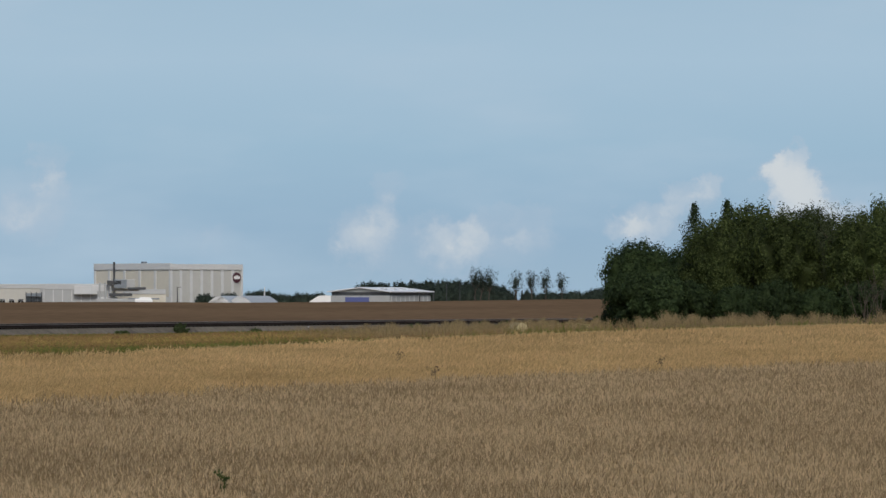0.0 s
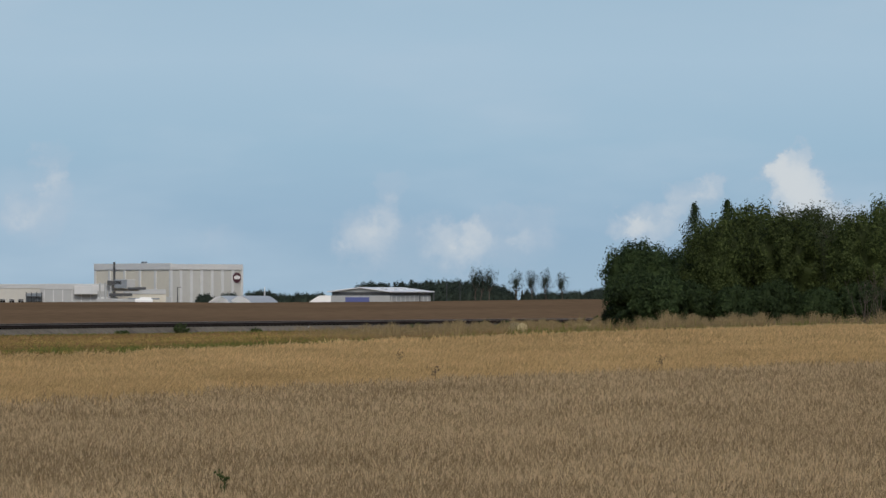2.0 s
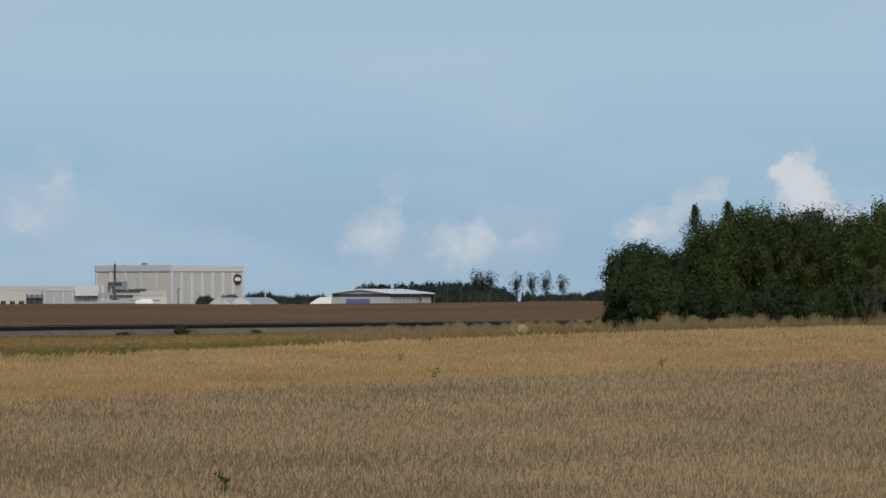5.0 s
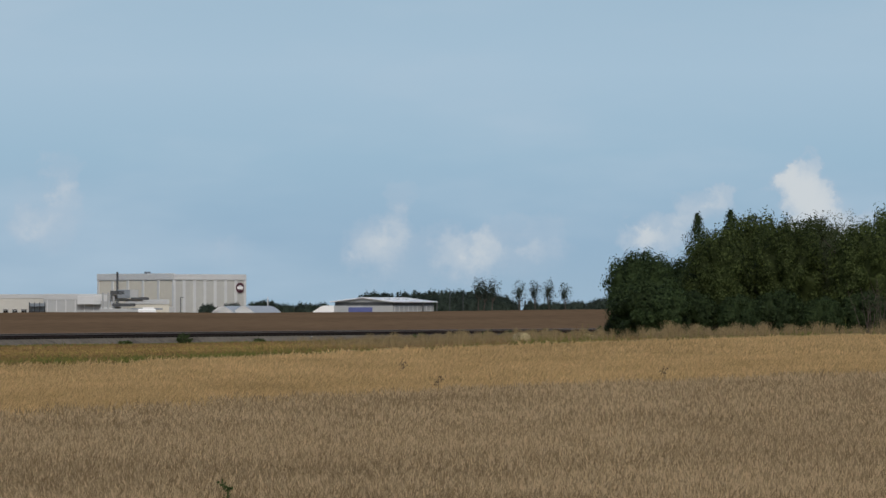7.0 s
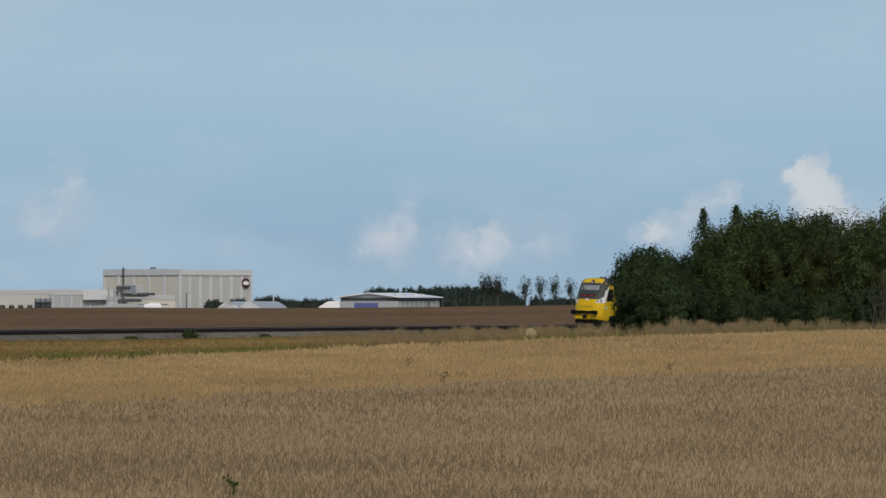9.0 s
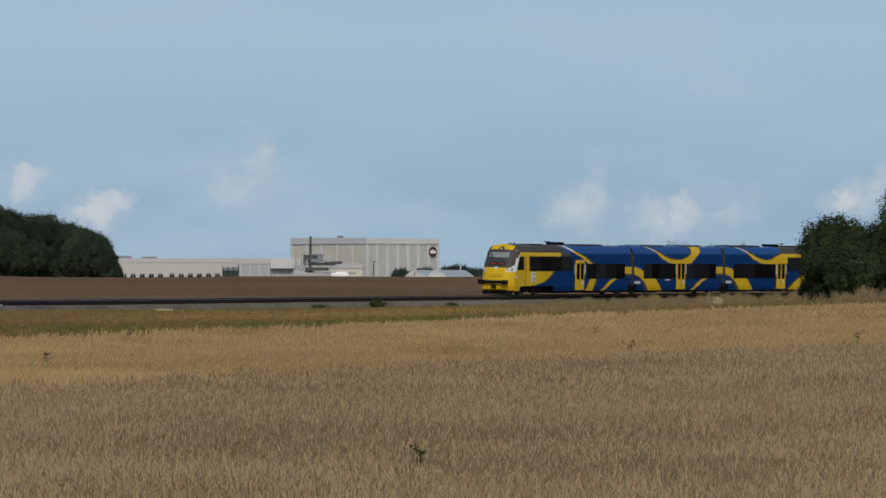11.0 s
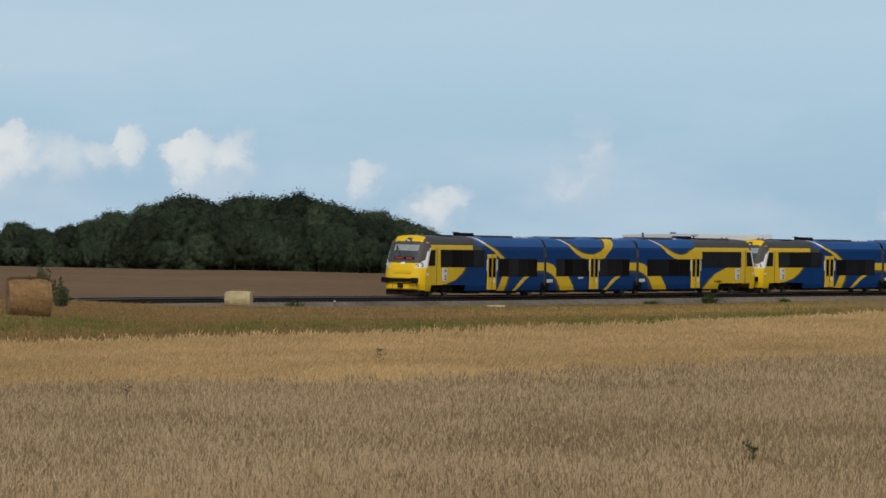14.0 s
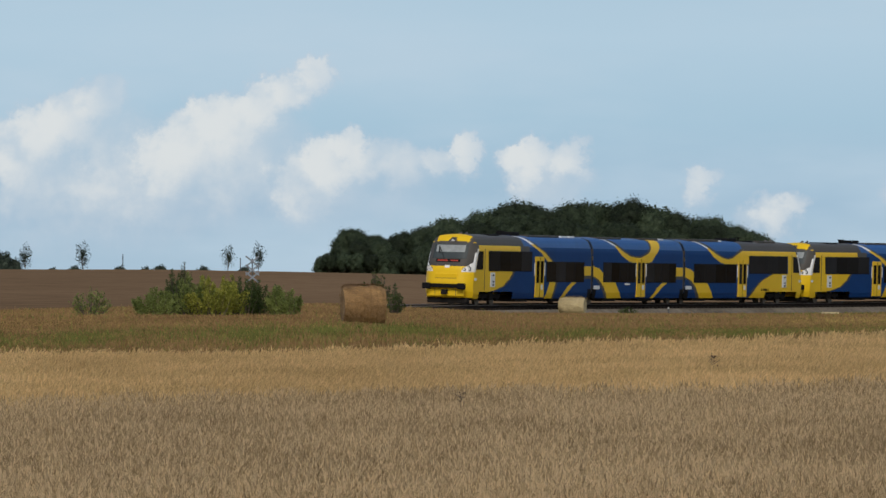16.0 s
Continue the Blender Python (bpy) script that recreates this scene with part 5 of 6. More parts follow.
def build_tents():
    r = 1500.0
    for az, w, l, h in ((-2.52, 14.0, 13.0, 0.1), (-2.285, 14.0, 20.0, 0.0)):
        ob = thing("tunnel_hall", "white rounded tunnel hall with pale grey cover", "tent", bearing(az, r, 0, -az - 24), "tunnel halls")
        n = 14
        z0, z1 = -4.0, up(-0.15 * h, r)
        arc = [((1 - 2 * i / n) * w / 2, z0 + (z1 - z0) * (1 - abs(1 - 2 * i / n) ** 1.6)) for i in range(n + 1)]
        bm = bmesh.new()
        va, vb = [bm.verts.new((x, 0.0, z)) for x, z in arc], [bm.verts.new((x, l, z)) for x, z in arc]
        for i in range(n):
            bm.faces.new((va[i], va[i + 1], vb[i + 1], vb[i]))
        bm.faces.new(vb[::-1])
        bmesh.ops.recalc_face_normals(bm, faces=bm.faces)
        part("cover", bm, M_FILM, ob, "pale grey sheet cover")
        bm = bmesh.new()
        bm.faces.new([bm.verts.new((x * 1.01, -0.08, z)) for x, z in arc])
        bmesh.ops.solidify(bm, geom=bm.faces[:], thickness=0.15)
        part("gable", bm, M_TENT, ob, "bright white gable end")
    m = thing("mast", "slim white mast behind the tunnel halls", "mast", bearing(-2.01, 1650))
    part("pole", tube(bmesh.new(), (0, 0, -5), (0, 0, up(1.75, 1650)), 0.45, 0.12, 8), M_LIGHT, m)


build_tents()


def build_warehouse():
    r = 1500.0
    ob = thing("warehouse", "pale grey warehouse with white pitched roof and blue door", "warehouse", bearing(-0.6, r, 0, 0.6 - 25))
    W, L, b = 19.3, 29.0, -5.0
    eave, apex = up(0.72, r), up(1.62, r)
    part("wall", boxed(-W, 0, 0, L, b, eave - 1.0), M_PALEGREY, ob, "pale grey metal wall")
    # the eaves' shade is put in as a dark solid strip
    part("eaves_shade", boxed(-W + 0.2, -0.2, 0.2, L - 0.2, eave - 1.0, eave), M_DARKSTEEL, ob, "solid dark strip standing in for shade below the eaves")
    bm = bmesh.new()
    for q, y in ((0, -0.8), (1, L + 0.8)):
        vs = [bm.verts.new((x, y, z)) for x, z in ((-W - 0.9, eave - 0.05), (-W / 2, apex - 0.12), (0.9, eave - 0.05), (0.9, eave + 0.25), (-W / 2, apex + 0.12), (-W - 0.9, eave + 0.25))]
        if q == 0:
            first = vs
    bm.faces.new(first)
    bm.faces.new(vs[::-1])
    for i in range(6):
        j = (i + 1) % 6
        bm.faces.new((first[i], vs[i], vs[j], first[j]))
    bmesh.ops.recalc_face_normals(bm, faces=bm.faces)
    part("roof", bm, M_ROOFW, ob, "white sheet roof")
    bm = bmesh.new()
    fs = [[bm.verts.new((x, y, z)) for x, z in ((-W, eave), (0, eave), (-W / 2, apex - 0.15))] for y in (0.0, 0.3)]
    bm.faces.new(fs[0])
    bm.faces.new(fs[1][::-1])
    for i in range(3):
        bm.faces.new((fs[0][i], fs[1][i], fs[1][(i + 1) % 3], fs[0][(i + 1) % 3]))
    bmesh.ops.recalc_face_normals(bm, faces=bm.faces)
    part("gable", bm, M_PALEGREY, ob, "pale gable")
    part("door", boxed(-W + 4.8, -W + 12.6, -0.15, 0.1, b, up(-0.28, r), 0.03), M_BLUEDOOR, ob, "large blue door")
    for q in range(9):
        part("wall_rib", boxed(-0.02, 0.14, 1 + q * 3.2, 1.25 + q * 3.2, b, eave - 1.0), M_LIGHT, ob)
    for q in range(4):
        part("roof_light", boxed(-5.0, -3.4, 4 + q * 6.5, 5.6 + q * 6.5, eave + 0.75, eave + 1.15, 0.1), M_LIGHT, ob)
    for q in range(2):
        part("column", tube(bmesh.new(), (0.7, L + 0.6 - q * 10, b), (0.7, L + 0.6 - q * 10, eave), 0.2, 0.2, 8), M_DARKSTEEL, ob)
    lt = thing("sheeted_stack", "white sheeted stack leaning against a warehouse", "stack", bearing(-1.38, 1490, 0))
    bm = bmesh.new()
    pr = ((-3.4, -5), (-3.2, up(-1.1, 1490)), (-0.8, up(-0.1, 1490)), (0.0, up(0.05, 1490)), (3.0, up(0.08, 1490)), (3.0, -5))
    fs = [[bm.verts.new((x, y, z)) for x, z in pr] for y in (0.0, 9.0)]
    bm.faces.new(fs[0])
    bm.faces.new(fs[1][::-1])
    for i in range(6):
        bm.faces.new((fs[0][i], fs[1][i], fs[1][(i + 1) % 6], fs[0][(i + 1) % 6]))
    bmesh.ops.recalc_face_normals(bm, faces=bm.faces)
    part("sheet", bm, M_TENT, lt, "white plastic sheet")


build_warehouse()


def build_far_trees():
    rng = np.random.default_rng(44)
    wood = [tree_mesh(rng, 13.0, 9.0, 26, 2200, 0.36, M_HAZYWOOD, 0.3, -0.1, 0.4, 0.85) for _ in range(2)]
    fir = [tree_mesh(rng, 14.0, 6.5, 10, 1700, 0.36, M_HAZYWOOD, 0.25, 0.0, 0.3, 0.0, shape="spire") for _ in range(2)]
    airy = [tree_mesh(rng, 17.0, 6.0, 12, 1000, 0.22, M_HAZYWOOD, 0.28, 0.4, 0.36, 0.0, sprig=0.2) for _ in range(3)]

    def put(kind, az, r, mrad, lab, grp):
        base = float(ground_z(r * math.sin(radians(az)), r * math.cos(radians(az))))
        h = up(mrad, r) - base
        full = {"wood": 12.6, "fir": 13.6, "airy": 16.4}[kind]
        src = {"wood": wood, "fir": fir, "airy": airy}[kind]
        plant("tree", lab, "tree", src[int(rng.integers(len(src)))], bearing(az, r, base, float(rng.uniform(0, 360))), grp, h / full)
    far_lab, fir_lab, airy_lab = "distant dark broadleaf tree in a row", "distant dark conifer in a row", "tall thin-crowned tree standing apart on the skyline"
    for a, m in zip(np.arange(-2.15, -1.35, 0.085), [0.9, 1.2, 1.0, 0.6, 0.5, 0.4, 0.6, 0.55, 0.5, 0.6]):
        put("wood", float(a), 1700, m + rng.uniform(-0.1, 0.1), far_lab, "distant tree row")
    for a, m in ((-2.72, 0.4), (-2.66, 0.5), (-2.45, 0.5), (-2.38, 0.65), (-2.2, 0.5)):
        put("wood", a, 1800, m, far_lab, "distant tree row")
    for a in np.arange(-0.92, 0.72, 0.062):
        m = np.interp(a, [-0.92, -0.5, 0, 0.3, 0.5, 0.72], [2.5, 2.6, 3.0, 3.2, 2.6, 1.7])
        put("fir" if rng.uniform() < 0.08 else "wood", float(a), 1780, m + rng.uniform(-0.5, 0.2), fir_lab, "distant tree row")
        put("wood", float(a) + 0.03, 1765, m * 0.62, far_lab, "distant tree row")
    for a, m in ((0.36, 5.7), (0.43, 5.3), (0.52, 5.6), (0.82, 4.9), (0.99, 5.1), (1.15, 5.1), (1.33, 4.7)):
        put("airy", a, 1700, m, airy_lab, "tall thin trees")
    for a in np.arange(0.68, 1.6, 0.07):
        put("fir" if rng.uniform() < 0.2 else "wood", float(a), 1820, rng.uniform(0.3, 1.1), far_lab, "distant tree row")
    for a, m in ((1.66, 1.4), (1.74, 1.7), (1.82, 1.5), (1.92, 1.6), (2.02, 1.2), (2.2, 1.3)):
        put("wood", a, 1600, m, far_lab, "distant tree row")
    for a, m in ((-14.41, 5.6), (-13.76, 6.0), (-12.12, 5.6), (-11.78, 5.8), (-14.75, 5.2)):
        put("airy", a, 1100, m, airy_lab, "tall thin trees")
    for a, m in ((-14.95, 5.6), (-14.8, 5.2), (-14.66, 4.2), (-14.55, 3.0), (-15.2, 6.0), (-13.35, 1.5), (-13.05, 1.3), (-12.9, 1.7), (-12.4, 1.5), (-14.1, 1.2), (-13.85, 1.6), (-11.95, 1.4)):
        put("wood", a, 1080, m, far_lab, "distant tree row")
    for a, r, m in ((-13.31, 1000, 3.7), (-11.99, 1000, 3.0), (0.04, 1500, 2.4), (0.19, 1500, 2.4), (-6.9, 860, 3.0)):
        if a != -6.9:
            pl = thing("utility_pole", "thin dark utility pole on the skyline", "pole", bearing(a, r, 0), "utility poles")
            part("pole", tube(bmesh.new(), (0, 0, -5), (0, 0, up(m, r)), 0.13, 0.1, 6), M_DARKSTEEL, pl)


build_far_trees()


# ---- things beside the line ----
def build_round_bale(az, drop, turn, dia, width, mat, label):
    r = spot(az, drop)
    ob = thing("hay_bale", label, "hay bale", at(az, r, turn), "round bales")
    rng = np.random.default_rng(int(abs(az) * 100))
    n, k = 36, 12
    bm = bmesh.new()
    rings = []
    for j in range(k + 1):
        u = j / k * 2 - 1
        edge = 1 - 0.13 * abs(u) ** 5
        ring = []
        for i in range(n):
            a = i / n * math.tau
            q = dia / 2 * edge * (1 + rng.normal(0, 0.014) + 0.02 * math.sin(3 * a + u) + 0.015 * math.sin(7 * a - 3 * u))
            zc = dia / 2 - 0.05 + math.sin(a) * q * (0.96 if math.sin(a) > 0 else 1.0)
            ring.append(bm.verts.new((u * width / 2, math.cos(a) * q * 1.03, max(zc, 0.0))))
        rings.append(ring)
    for j in range(k):
        for i in range(n):
            bm.faces.new((rings[j][i], rings[j][(i + 1) % n], rings[j + 1][(i + 1) % n], rings[j + 1][i]))
    for ring, s in ((rings[0], -1), (rings[-1], 1)):
        c = bm.verts.new((s * (width / 2 - 0.04), 0, dia / 2))
        for i in range(n):
            bm.faces.new((ring[i], c, ring[(i + 1) % n]))
    bmesh.ops.recalc_face_normals(bm, faces=bm.faces)
    part("straw_roll", bm, mat, ob, "rolled straw")
    bm = bmesh.new()
    for _ in range(2200):
        a, u = rng.uniform(0, math.tau), rng.uniform(-1, 1)
        q = dia / 2 * (1 - 0.1 * abs(u) ** 6)
        p = Vector((u * width / 2, math.cos(a) * q * 1.03, dia / 2 - 0.05 + math.sin(a) * q))
        if p.z < 0.05:
            continue
        o = Vector((0, math.cos(a), math.sin(a)))
        d = Vector((rng.normal(0, 0.5), -math.sin(a), math.cos(a))).normalized() * rng.uniform(0.08, 0.22)
        tip = p + d + o * rng.uniform(0.01, 0.09)
        w = Vector((0.008, 0, 0))
        bm.faces.new((bm.verts.new(p - w), bm.verts.new(p + w), bm.verts.new(tip)))
    part("loose_straw", bm, M_STRAWPALE if mat is M_STRAWPALE else M_DRYGRASS, ob, "loose straw ends")["kind"] = "stuff"
    if mat is M_STRAW:
        for u in np.linspace(-0.8, 0.8, 7):
            bm = bmesh.new()
            for i in range(n):
                a0, a1 = i / n * math.tau, (i + 1) / n * math.tau
                q = dia / 2 * 1.012
                pts = [Vector((u * width / 2, math.cos(a) * q * 1.03, max(dia / 2 - 0.05 + math.sin(a) * q, 0.01))) for a in (a0, a1)]
                if (pts[1] - pts[0]).length > 0.01:
                    tube(bm, pts[0], pts[1], 0.004, 0.004, 4)
            part("twine", bm, M_DRYGRASS, ob, "straw-coloured binding twine")


build_round_bale(-10.607, 9.95, 10.607 + 8, 1.42, 1.48, M_STRAW, "golden brown round hay bale on dry grass")
build_round_bale(-8.25, 7.55, 8.25 - 12, 0.98, 1.5, M_STRAWPALE, "pale weathered round straw bale beside the railway")
build_round_bale(0.85, 7.6, -60, 0.8, 0.9, M_STRAWPALE, "pale round straw bale half hidden in grass")
build_round_bale(1.56, 7.0, 0, 0.55, 1.2, M_STRAWPALE, "flattened pale straw bale behind tall grass")


def bush_mesh(rng, w, h, leaves, leaf, mats, stems=26):
    """A many-stemmed shrub: thin stems with leaves along their upper parts."""
    bm = bmesh.new()
    pts = []
    for s in range(stems):
        a, q = rng.uniform(0, math.tau), math.sqrt(rng.uniform(0, 1))
        tip = Vector((math.cos(a) * q * w / 2, math.sin(a) * q * w / 2, h * (1 - 0.55 * q ** 2) * rng.uniform(0.65, 1.1)))
        root = Vector((tip.x * 0.45, tip.y * 0.45, -0.05))
        tube(bm, root, tip, 0.018 * h, 0.004 * h, 4)
        pts.append((root, tip))
    me = bpy.data.meshes.new("stems")
    bm.to_mesh(me)
    bm.free()
    me.materials.append(M_BARK)
    pick = rng.integers(0, stems, leaves)
    R0, T0 = np.array([tuple(p[0]) for p in pts])[pick], np.array([tuple(p[1]) for p in pts])[pick]
    f = rng.uniform(0.12, 1.0, leaves)[:, None] ** 0.8
    P = R0 + (T0 - R0) * f + rng.normal(0, 0.09 * w / 2 + 0.03, (leaves, 3)) * (1.25 - f)
    P[:, 2] = np.maximum(P[:, 2], 0.03)
    a, b = rng.normal(0, 1, (leaves, 3)), rng.normal(0, 1, (leaves, 3))
    a[:, 2] += 0.6
    a /= np.linalg.norm(a, axis=1)[:, None]
    b -= a * (a * b).sum(1)[:, None]
    b /= np.linalg.norm(b, axis=1)[:, None]
    s = leaf * rng.uniform(0.6, 1.4, leaves)[:, None]
    V = np.stack([P, P + a * s * 0.5 + b * s * 0.28, P + a * s, P + a * s * 0.5 - b * s * 0.28], 1).reshape(-1, 3)
    return me, bulk("leaves", V, np.arange(leaves * 4).reshape(-1, 4), [mats])


def shrub(az, drop, w, h, mat, label, leaves=2500, leaf=0.09, seed=1, stems=26):
    rng = np.random.default_rng(seed)
    ob = thing("shrub", label, "shrub", at(az, spot(az, drop), seed * 37.0))
    for nm, me in zip(("branchwork", "foliage"), bush_mesh(rng, w, h, leaves, leaf, mat, stems)):
        c = new(nm, me)
        c.parent = ob


SH = "green leafy shrub on the rough grass by the railway"
for q, (az, drop, w, h, mt, lv) in enumerate(((-12.95, 8.3, 1.6, 1.25, M_SHRUB, 2200), (-12.72, 8.2, 1.2, 2.0, M_WEED, 1500), (-12.5, 8.3, 1.8, 1.75, M_SHRUB, 2600), (-12.3, 8.35, 1.9, 1.7, M_SHRUBY, 2800),
                                               (-12.12, 8.3, 1.7, 1.75, M_SHRUBY, 2600), (-11.95, 8.2, 1.5, 1.85, M_WEED, 2400), (-11.75, 8.2, 1.7, 1.4, M_WEED, 2400), (-11.5, 8.3, 1.5, 1.3, M_SHRUB, 2000), (-12.6, 8.1, 0.8, 2.3, M_WEED, 900))):
    shrub(az, drop, w * 1.2, h * 0.9, mt, "yellowing green shrub on the rough grass" if mt is M_SHRUBY else SH, int(lv * 2.8), 0.075, 50 + q)
shrub(-13.66, 8.3, 1.7, 1.05, M_SHRUB, "small sparse green shrub on rough grass", 900, 0.09, 61)
shrub(-10.48, 8.0, 1.5, 2.05, M_WEED, "dark green shrub behind a hay bale", 1500, 0.09, 62)
shrub(-10.25, 7.9, 0.9, 1.3, M_WEED, "dark green shrub behind a hay bale", 900, 0.09, 63)
shrub(-2.95, 7.2, 1.35, 0.75, M_WEED, "low green bush beside the ballast", 1800, 0.08, 64)
shrub(-7.62, 7.3, 1.3, 0.32, M_WEED, "low green weeds beside the ballast", 500, 0.08, 65)
for q, (az, w, h) in enumerate(((0.45, 1.1, 0.6), (0.1, 1.5, 0.55), (-0.3, 1.6, 0.6), (-2.1, 1.0, 0.3), (-3.6, 1.3, 0.25), (0.7, 1.2, 0.7), (1.85, 1.6, 1.3), (1.72, 1.2, 1.0), (2.05, 1.6, 1.0))):
    shrub(az, 6.3 if az < 1.5 else 6.1, w, h, M_WEED, "low weedy bush beside the railway line", int(500 + 700 * h), 0.08, 70 + q)


def build_tall_grass():
    rng = np.random.default_rng(17)
    n = 34000
    az = np.concatenate([rng.normal(2.9, 0.8, n // 4), rng.uniform(2.2, 7, n // 4), rng.triangular(-2.0, 1.8, 2.2, n - 2 * (n // 4))])
    r = np.where(az > 2.2, rng.uniform(312, 331, n), track_range(az) - 5 - 130 * rng.uniform(0, 1, n) ** 1.6)
    r = np.minimum(r, track_range(az) - 5)
    x, y = r * np.sin(np.radians(az)), r * np.cos(np.radians(az))
    clump = 0.62 + 0.22 * np.sin(az * 13) * np.sin(az * 5.3 + 1) + 0.16 * np.sin(az * 41 + np.sin(az * 17))
    h = np.where(az > 2.0, rng.uniform(0.7, 1.35, n), rng.uniform(0.35, 0.95, n) * np.interp(az, [-2.0, 0.6], [0.4, 1.0])) * clump
    tagged(new("tall_grass", blades("tall_grass", x, y, ground_z(x, y), h, np.full(n, 0.012), 0.3, [M_WISP], np.zeros(n, int), ear=0.14, earw=0.022, seed=8)),
           "tall dry grass with seed heads before the thicket", "grass", kind="stuff")


build_tall_grass()


def build_bare_stems():
    """Pale leafless stems before the dark thicket."""
    rng = np.random.default_rng(91)
    for az, h, w in ((4.72, 3.6, 2.2), (4.9, 4.2, 2.0), (5.1, 3.4, 2.0)):
        ob = thing("bare_shrub", "pale leafless stems standing before a thicket", "shrub", at(az, 328), "bare stems")
        for k in range(7):
            bm = bmesh.new()
            a = Vector((rng.normal(0, 0.15), rng.normal(0, 0.15), 0))
            for q in range(4):
                b = a + Vector((rng.normal(0.0, 0.10) + (k - 3) * 0.045 * w, rng.normal(0, 0.1), h / 4 * rng.uniform(0.8, 1.1)))
                tube(bm, a, b, 0.024 - 0.005 * q, 0.019 - 0.005 * q, 5)
                if q:
                    tube(bm, a, a + Vector((rng.normal(0, 0.35), 0, 0.5)), 0.012, 0.004, 4)
                a = b
            part("stem", bm, M_BARK, ob)


build_bare_stems()


def build_weed(az, mrad, top, h, n, mat, label, leaf):
    r = (EYE - top) / (mrad / 1000)
    rng = np.random.default_rng(int(mrad * 10))
    ob = thing("weed", label, "weed", bearing(az, r, 0.1))
    bm = bmesh.new()
    tip = Vector((0.02, 0.0, top - 0.1))
    tube(bm, (0, 0, 0), tip, 0.008, 0.003, 5)
    tw = [(Vector((0, 0, top - 0.1 - h * rng.uniform(0.2, 1))), None) for _ in range(6)]
    ends = []
    for p, _ in tw:
        e = p + Vector((rng.normal(0, h * 0.25), rng.normal(0, h * 0.25), h * 0.3))
        tube(bm, p, e, 0.004, 0.002, 4)
        ends.append(e)
    part("stem", bm, M_WEED if mat is M_WEED else M_BARK, ob)
    bm = bmesh.new()
    for _ in range(n):
        e = ends[int(rng.integers(len(ends)))].lerp(tip, rng.uniform(0, 1)) + Vector(rng.normal(0, h * 0.12, 3))
        d, s = Vector(rng.normal(0, 1, 3)).normalized() * leaf, Vector(rng.normal(0, 1, 3)).normalized() * leaf * 0.4
        bm.faces.new([bm.verts.new(v) for v in (e, e + d * 0.5 + s, e + d, e + d * 0.5 - s)])
    part("foliage", bm, mat, ob)


build_weed(-2.5, 35.3, 1.0, 0.09, 26, M_WEED, "dark green weed rising among the wheat ears", 0.026)
M_DEADWEED = material("dead_weed", (0.07, 0.045, 0.025), 0.9, 0, 0.3, (6.0, 0.6))
for az, mr in ((-0.495, 11.0), (-0.1, 14.4), (-6.68, 16.4), (2.45, 12.6), (-9.5, 23.4)):
    build_weed(az, mr, 1.0, 0.2 if mr < 20 else 0.1, 20, M_DEADWEED, "dead dark weed standing in the ripe crop", 0.032 if mr < 20 else 0.015)


def build_crossbuck():
    r, az = 330.0, -11.855
    g = float(ground_z(r * math.sin(radians(az)), r * math.cos(radians(az))))
    ob = thing("crossing_sign", "double crossbuck railway crossing sign on a post", "road sign", bearing(az, r, g))
    part("post", tube(bmesh.new(), (0, 0, 0), (0, 0, up(2.9, r) - g), 0.04, 0.04, 8), M_DARKSTEEL, ob, "grey post")
    for mrad in (2.3, 0.6, -0.85):
        z = up(mrad, r) - g
        for s in (1, -1):
            bm = boxed(-0.55, 0.55, -0.08 - 0.03 * s, -0.05 - 0.03 * s, -0.05, 0.05, 0.008)
            bmesh.ops.rotate(bm, verts=bm.verts, cent=(0, 0, 0), matrix=Matrix.Rotation(s * radians(38), 3, "Y"))
            bmesh.ops.translate(bm, verts=bm.verts, vec=(0, 0, z))
            part("cross_board", bm, M_DUCT, ob, "grey crossed board")


build_crossbuck()


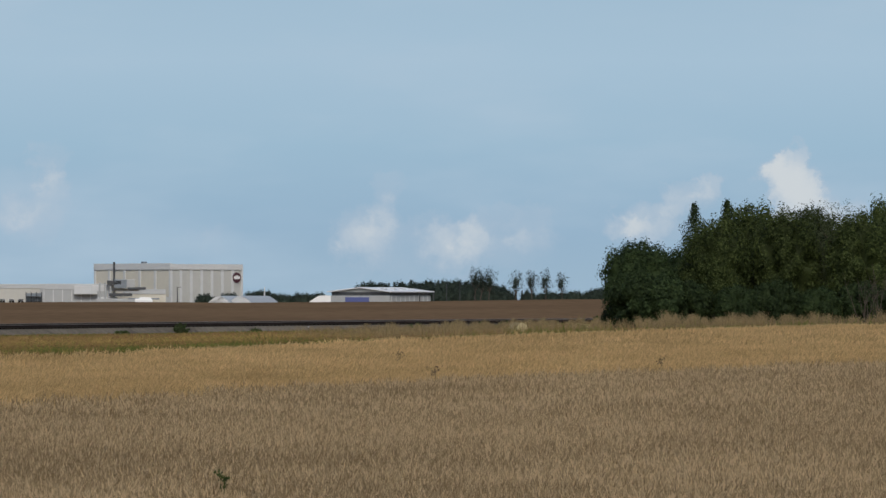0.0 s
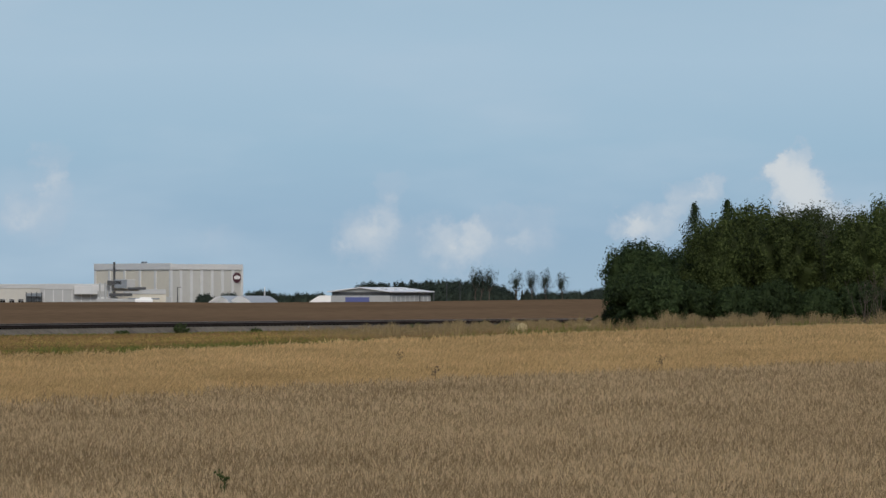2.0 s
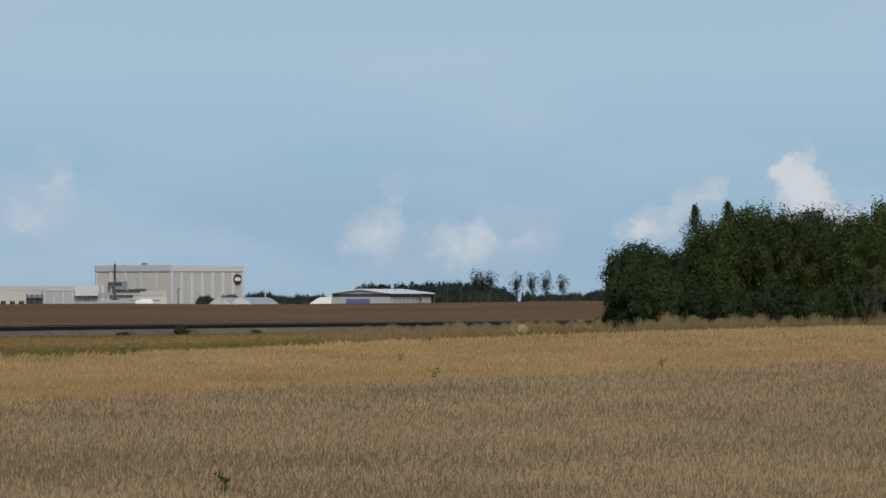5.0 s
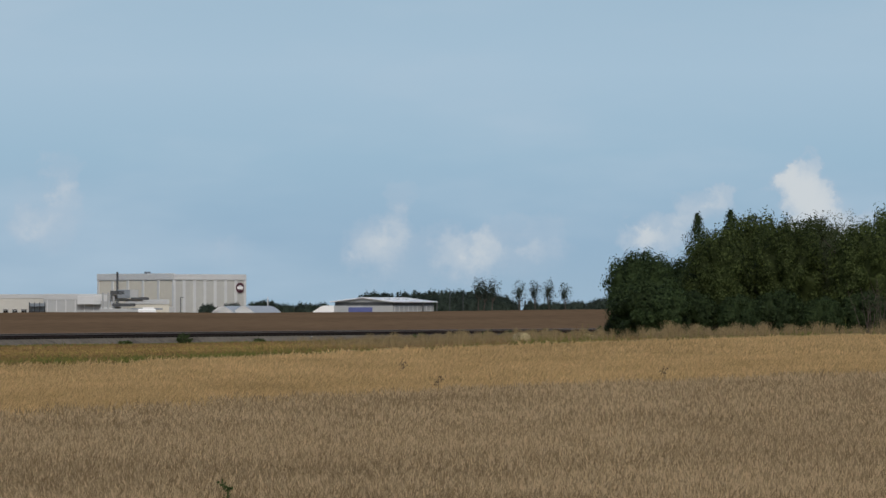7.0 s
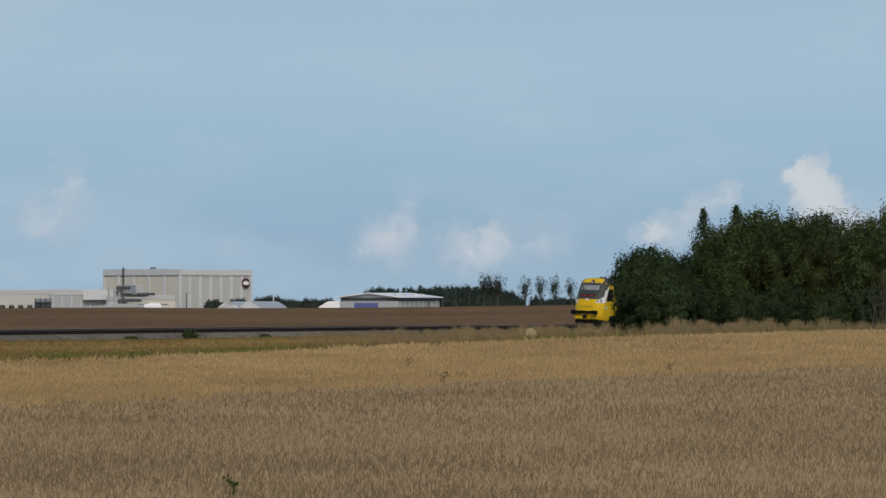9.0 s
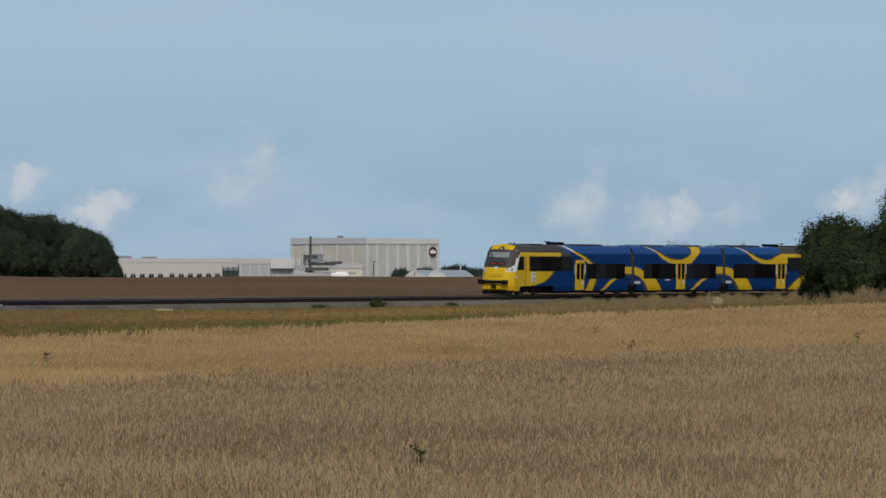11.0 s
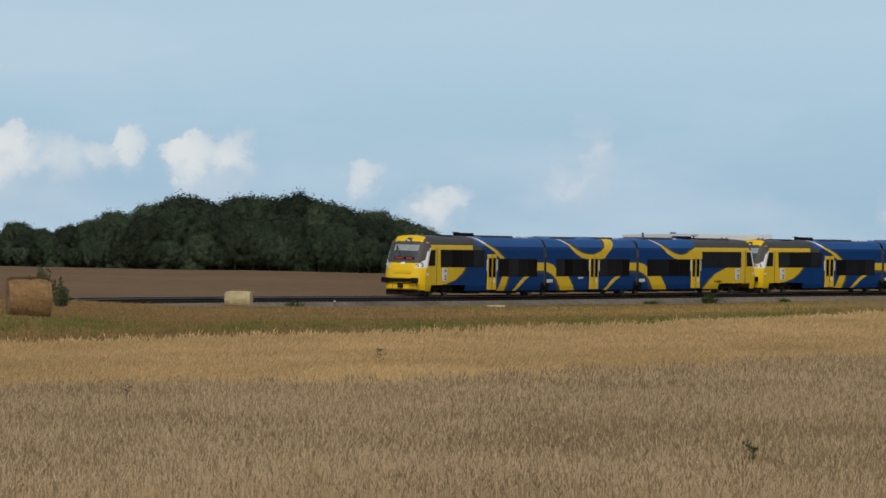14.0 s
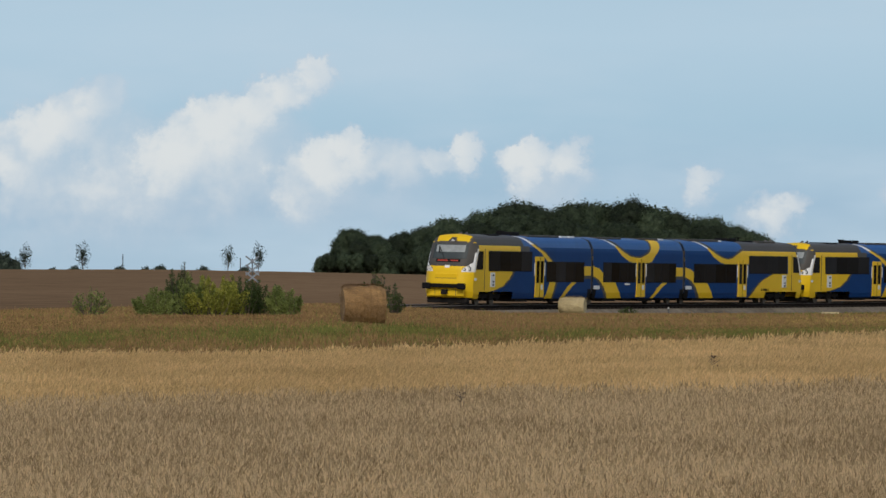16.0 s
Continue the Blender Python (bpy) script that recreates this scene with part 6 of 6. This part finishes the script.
def build_small():
    for az, drop in ((-7.17, 7.45), (-1.515, 5.6)):
        ob = thing("marker_post", "short pale-topped marker post beside the track", "post", at(az, spot(az, drop)), "marker posts")
        part("post", boxed(-0.05, 0.05, -0.05, 0.05, 0, 0.28, 0.01), M_DARKSTEEL, ob, "dark stub")
        part("cap", boxed(-0.05, 0.05, -0.05, 0.05, 0.28, 0.38, 0.012), M_PALEGREY, ob, "pale cap")
    az = -5.353
    ob = thing("concrete_slab", "pale concrete slab lying in the grass", "slab", at(az, spot(az, 8.05), 3))
    part("slab", boxed(-0.55, 0.55, -0.3, 0.3, 0.02, 0.13, 0.02), M_STRAWPALE, ob)
    for az, drop in ((-2.65, 6.9), (-1.1, 6.5), (-4.3, 7.2)):
        ob = thing("pale_stone", "pale stone at the foot of the ballast", "stone", at(az, spot(az, drop), 20))
        bm = bmesh.new()
        bmesh.ops.create_icosphere(bm, subdivisions=2, radius=0.12)
        for v in bm.verts:
            v.co *= 1 + 0.25 * noise.noise(v.co * 9)
            v.co.z = max(v.co.z * 0.6, -0.03)
        part("rock", bm, M_STONE, ob)


build_small()


# ---- what moves ----
def motions():
    walk(SKY, [(0.0, pose(0, 0, 0)), (16.0, pose(0, 0, 0, 0, 0, -0.24))])
    starts = [0.0, 20.35, 35.65]
    for i, ob in enumerate(CARS):
        a = starts[i % 3] + 56.0 * (i // 3)
        ya, yb = [(3.9, 20.2), (-0.15, 15.15), (-0.15, 15.75)][i % 3]     # where its bogies or joints sit
        rows = []
        for k in range(65):
            t = k * 0.25
            s = nose_at(t) + a
            (x0, y0), (x1, y1) = track_at(s + ya), track_at(s + yb)
            h = math.atan2(x1 - x0, y1 - y0)
            za, zb = float(track_rise(s + ya)), float(track_rise(s + yb))
            slope = (zb - za) / (yb - ya)
            rows.append((t, pose(float(x0 - math.sin(h) * ya), float(y0 - math.cos(h) * ya), za - slope * ya, math.degrees(slope), math.degrees(CANT) * 0.5, -math.degrees(h))))
        walk(ob, rows)


motions()
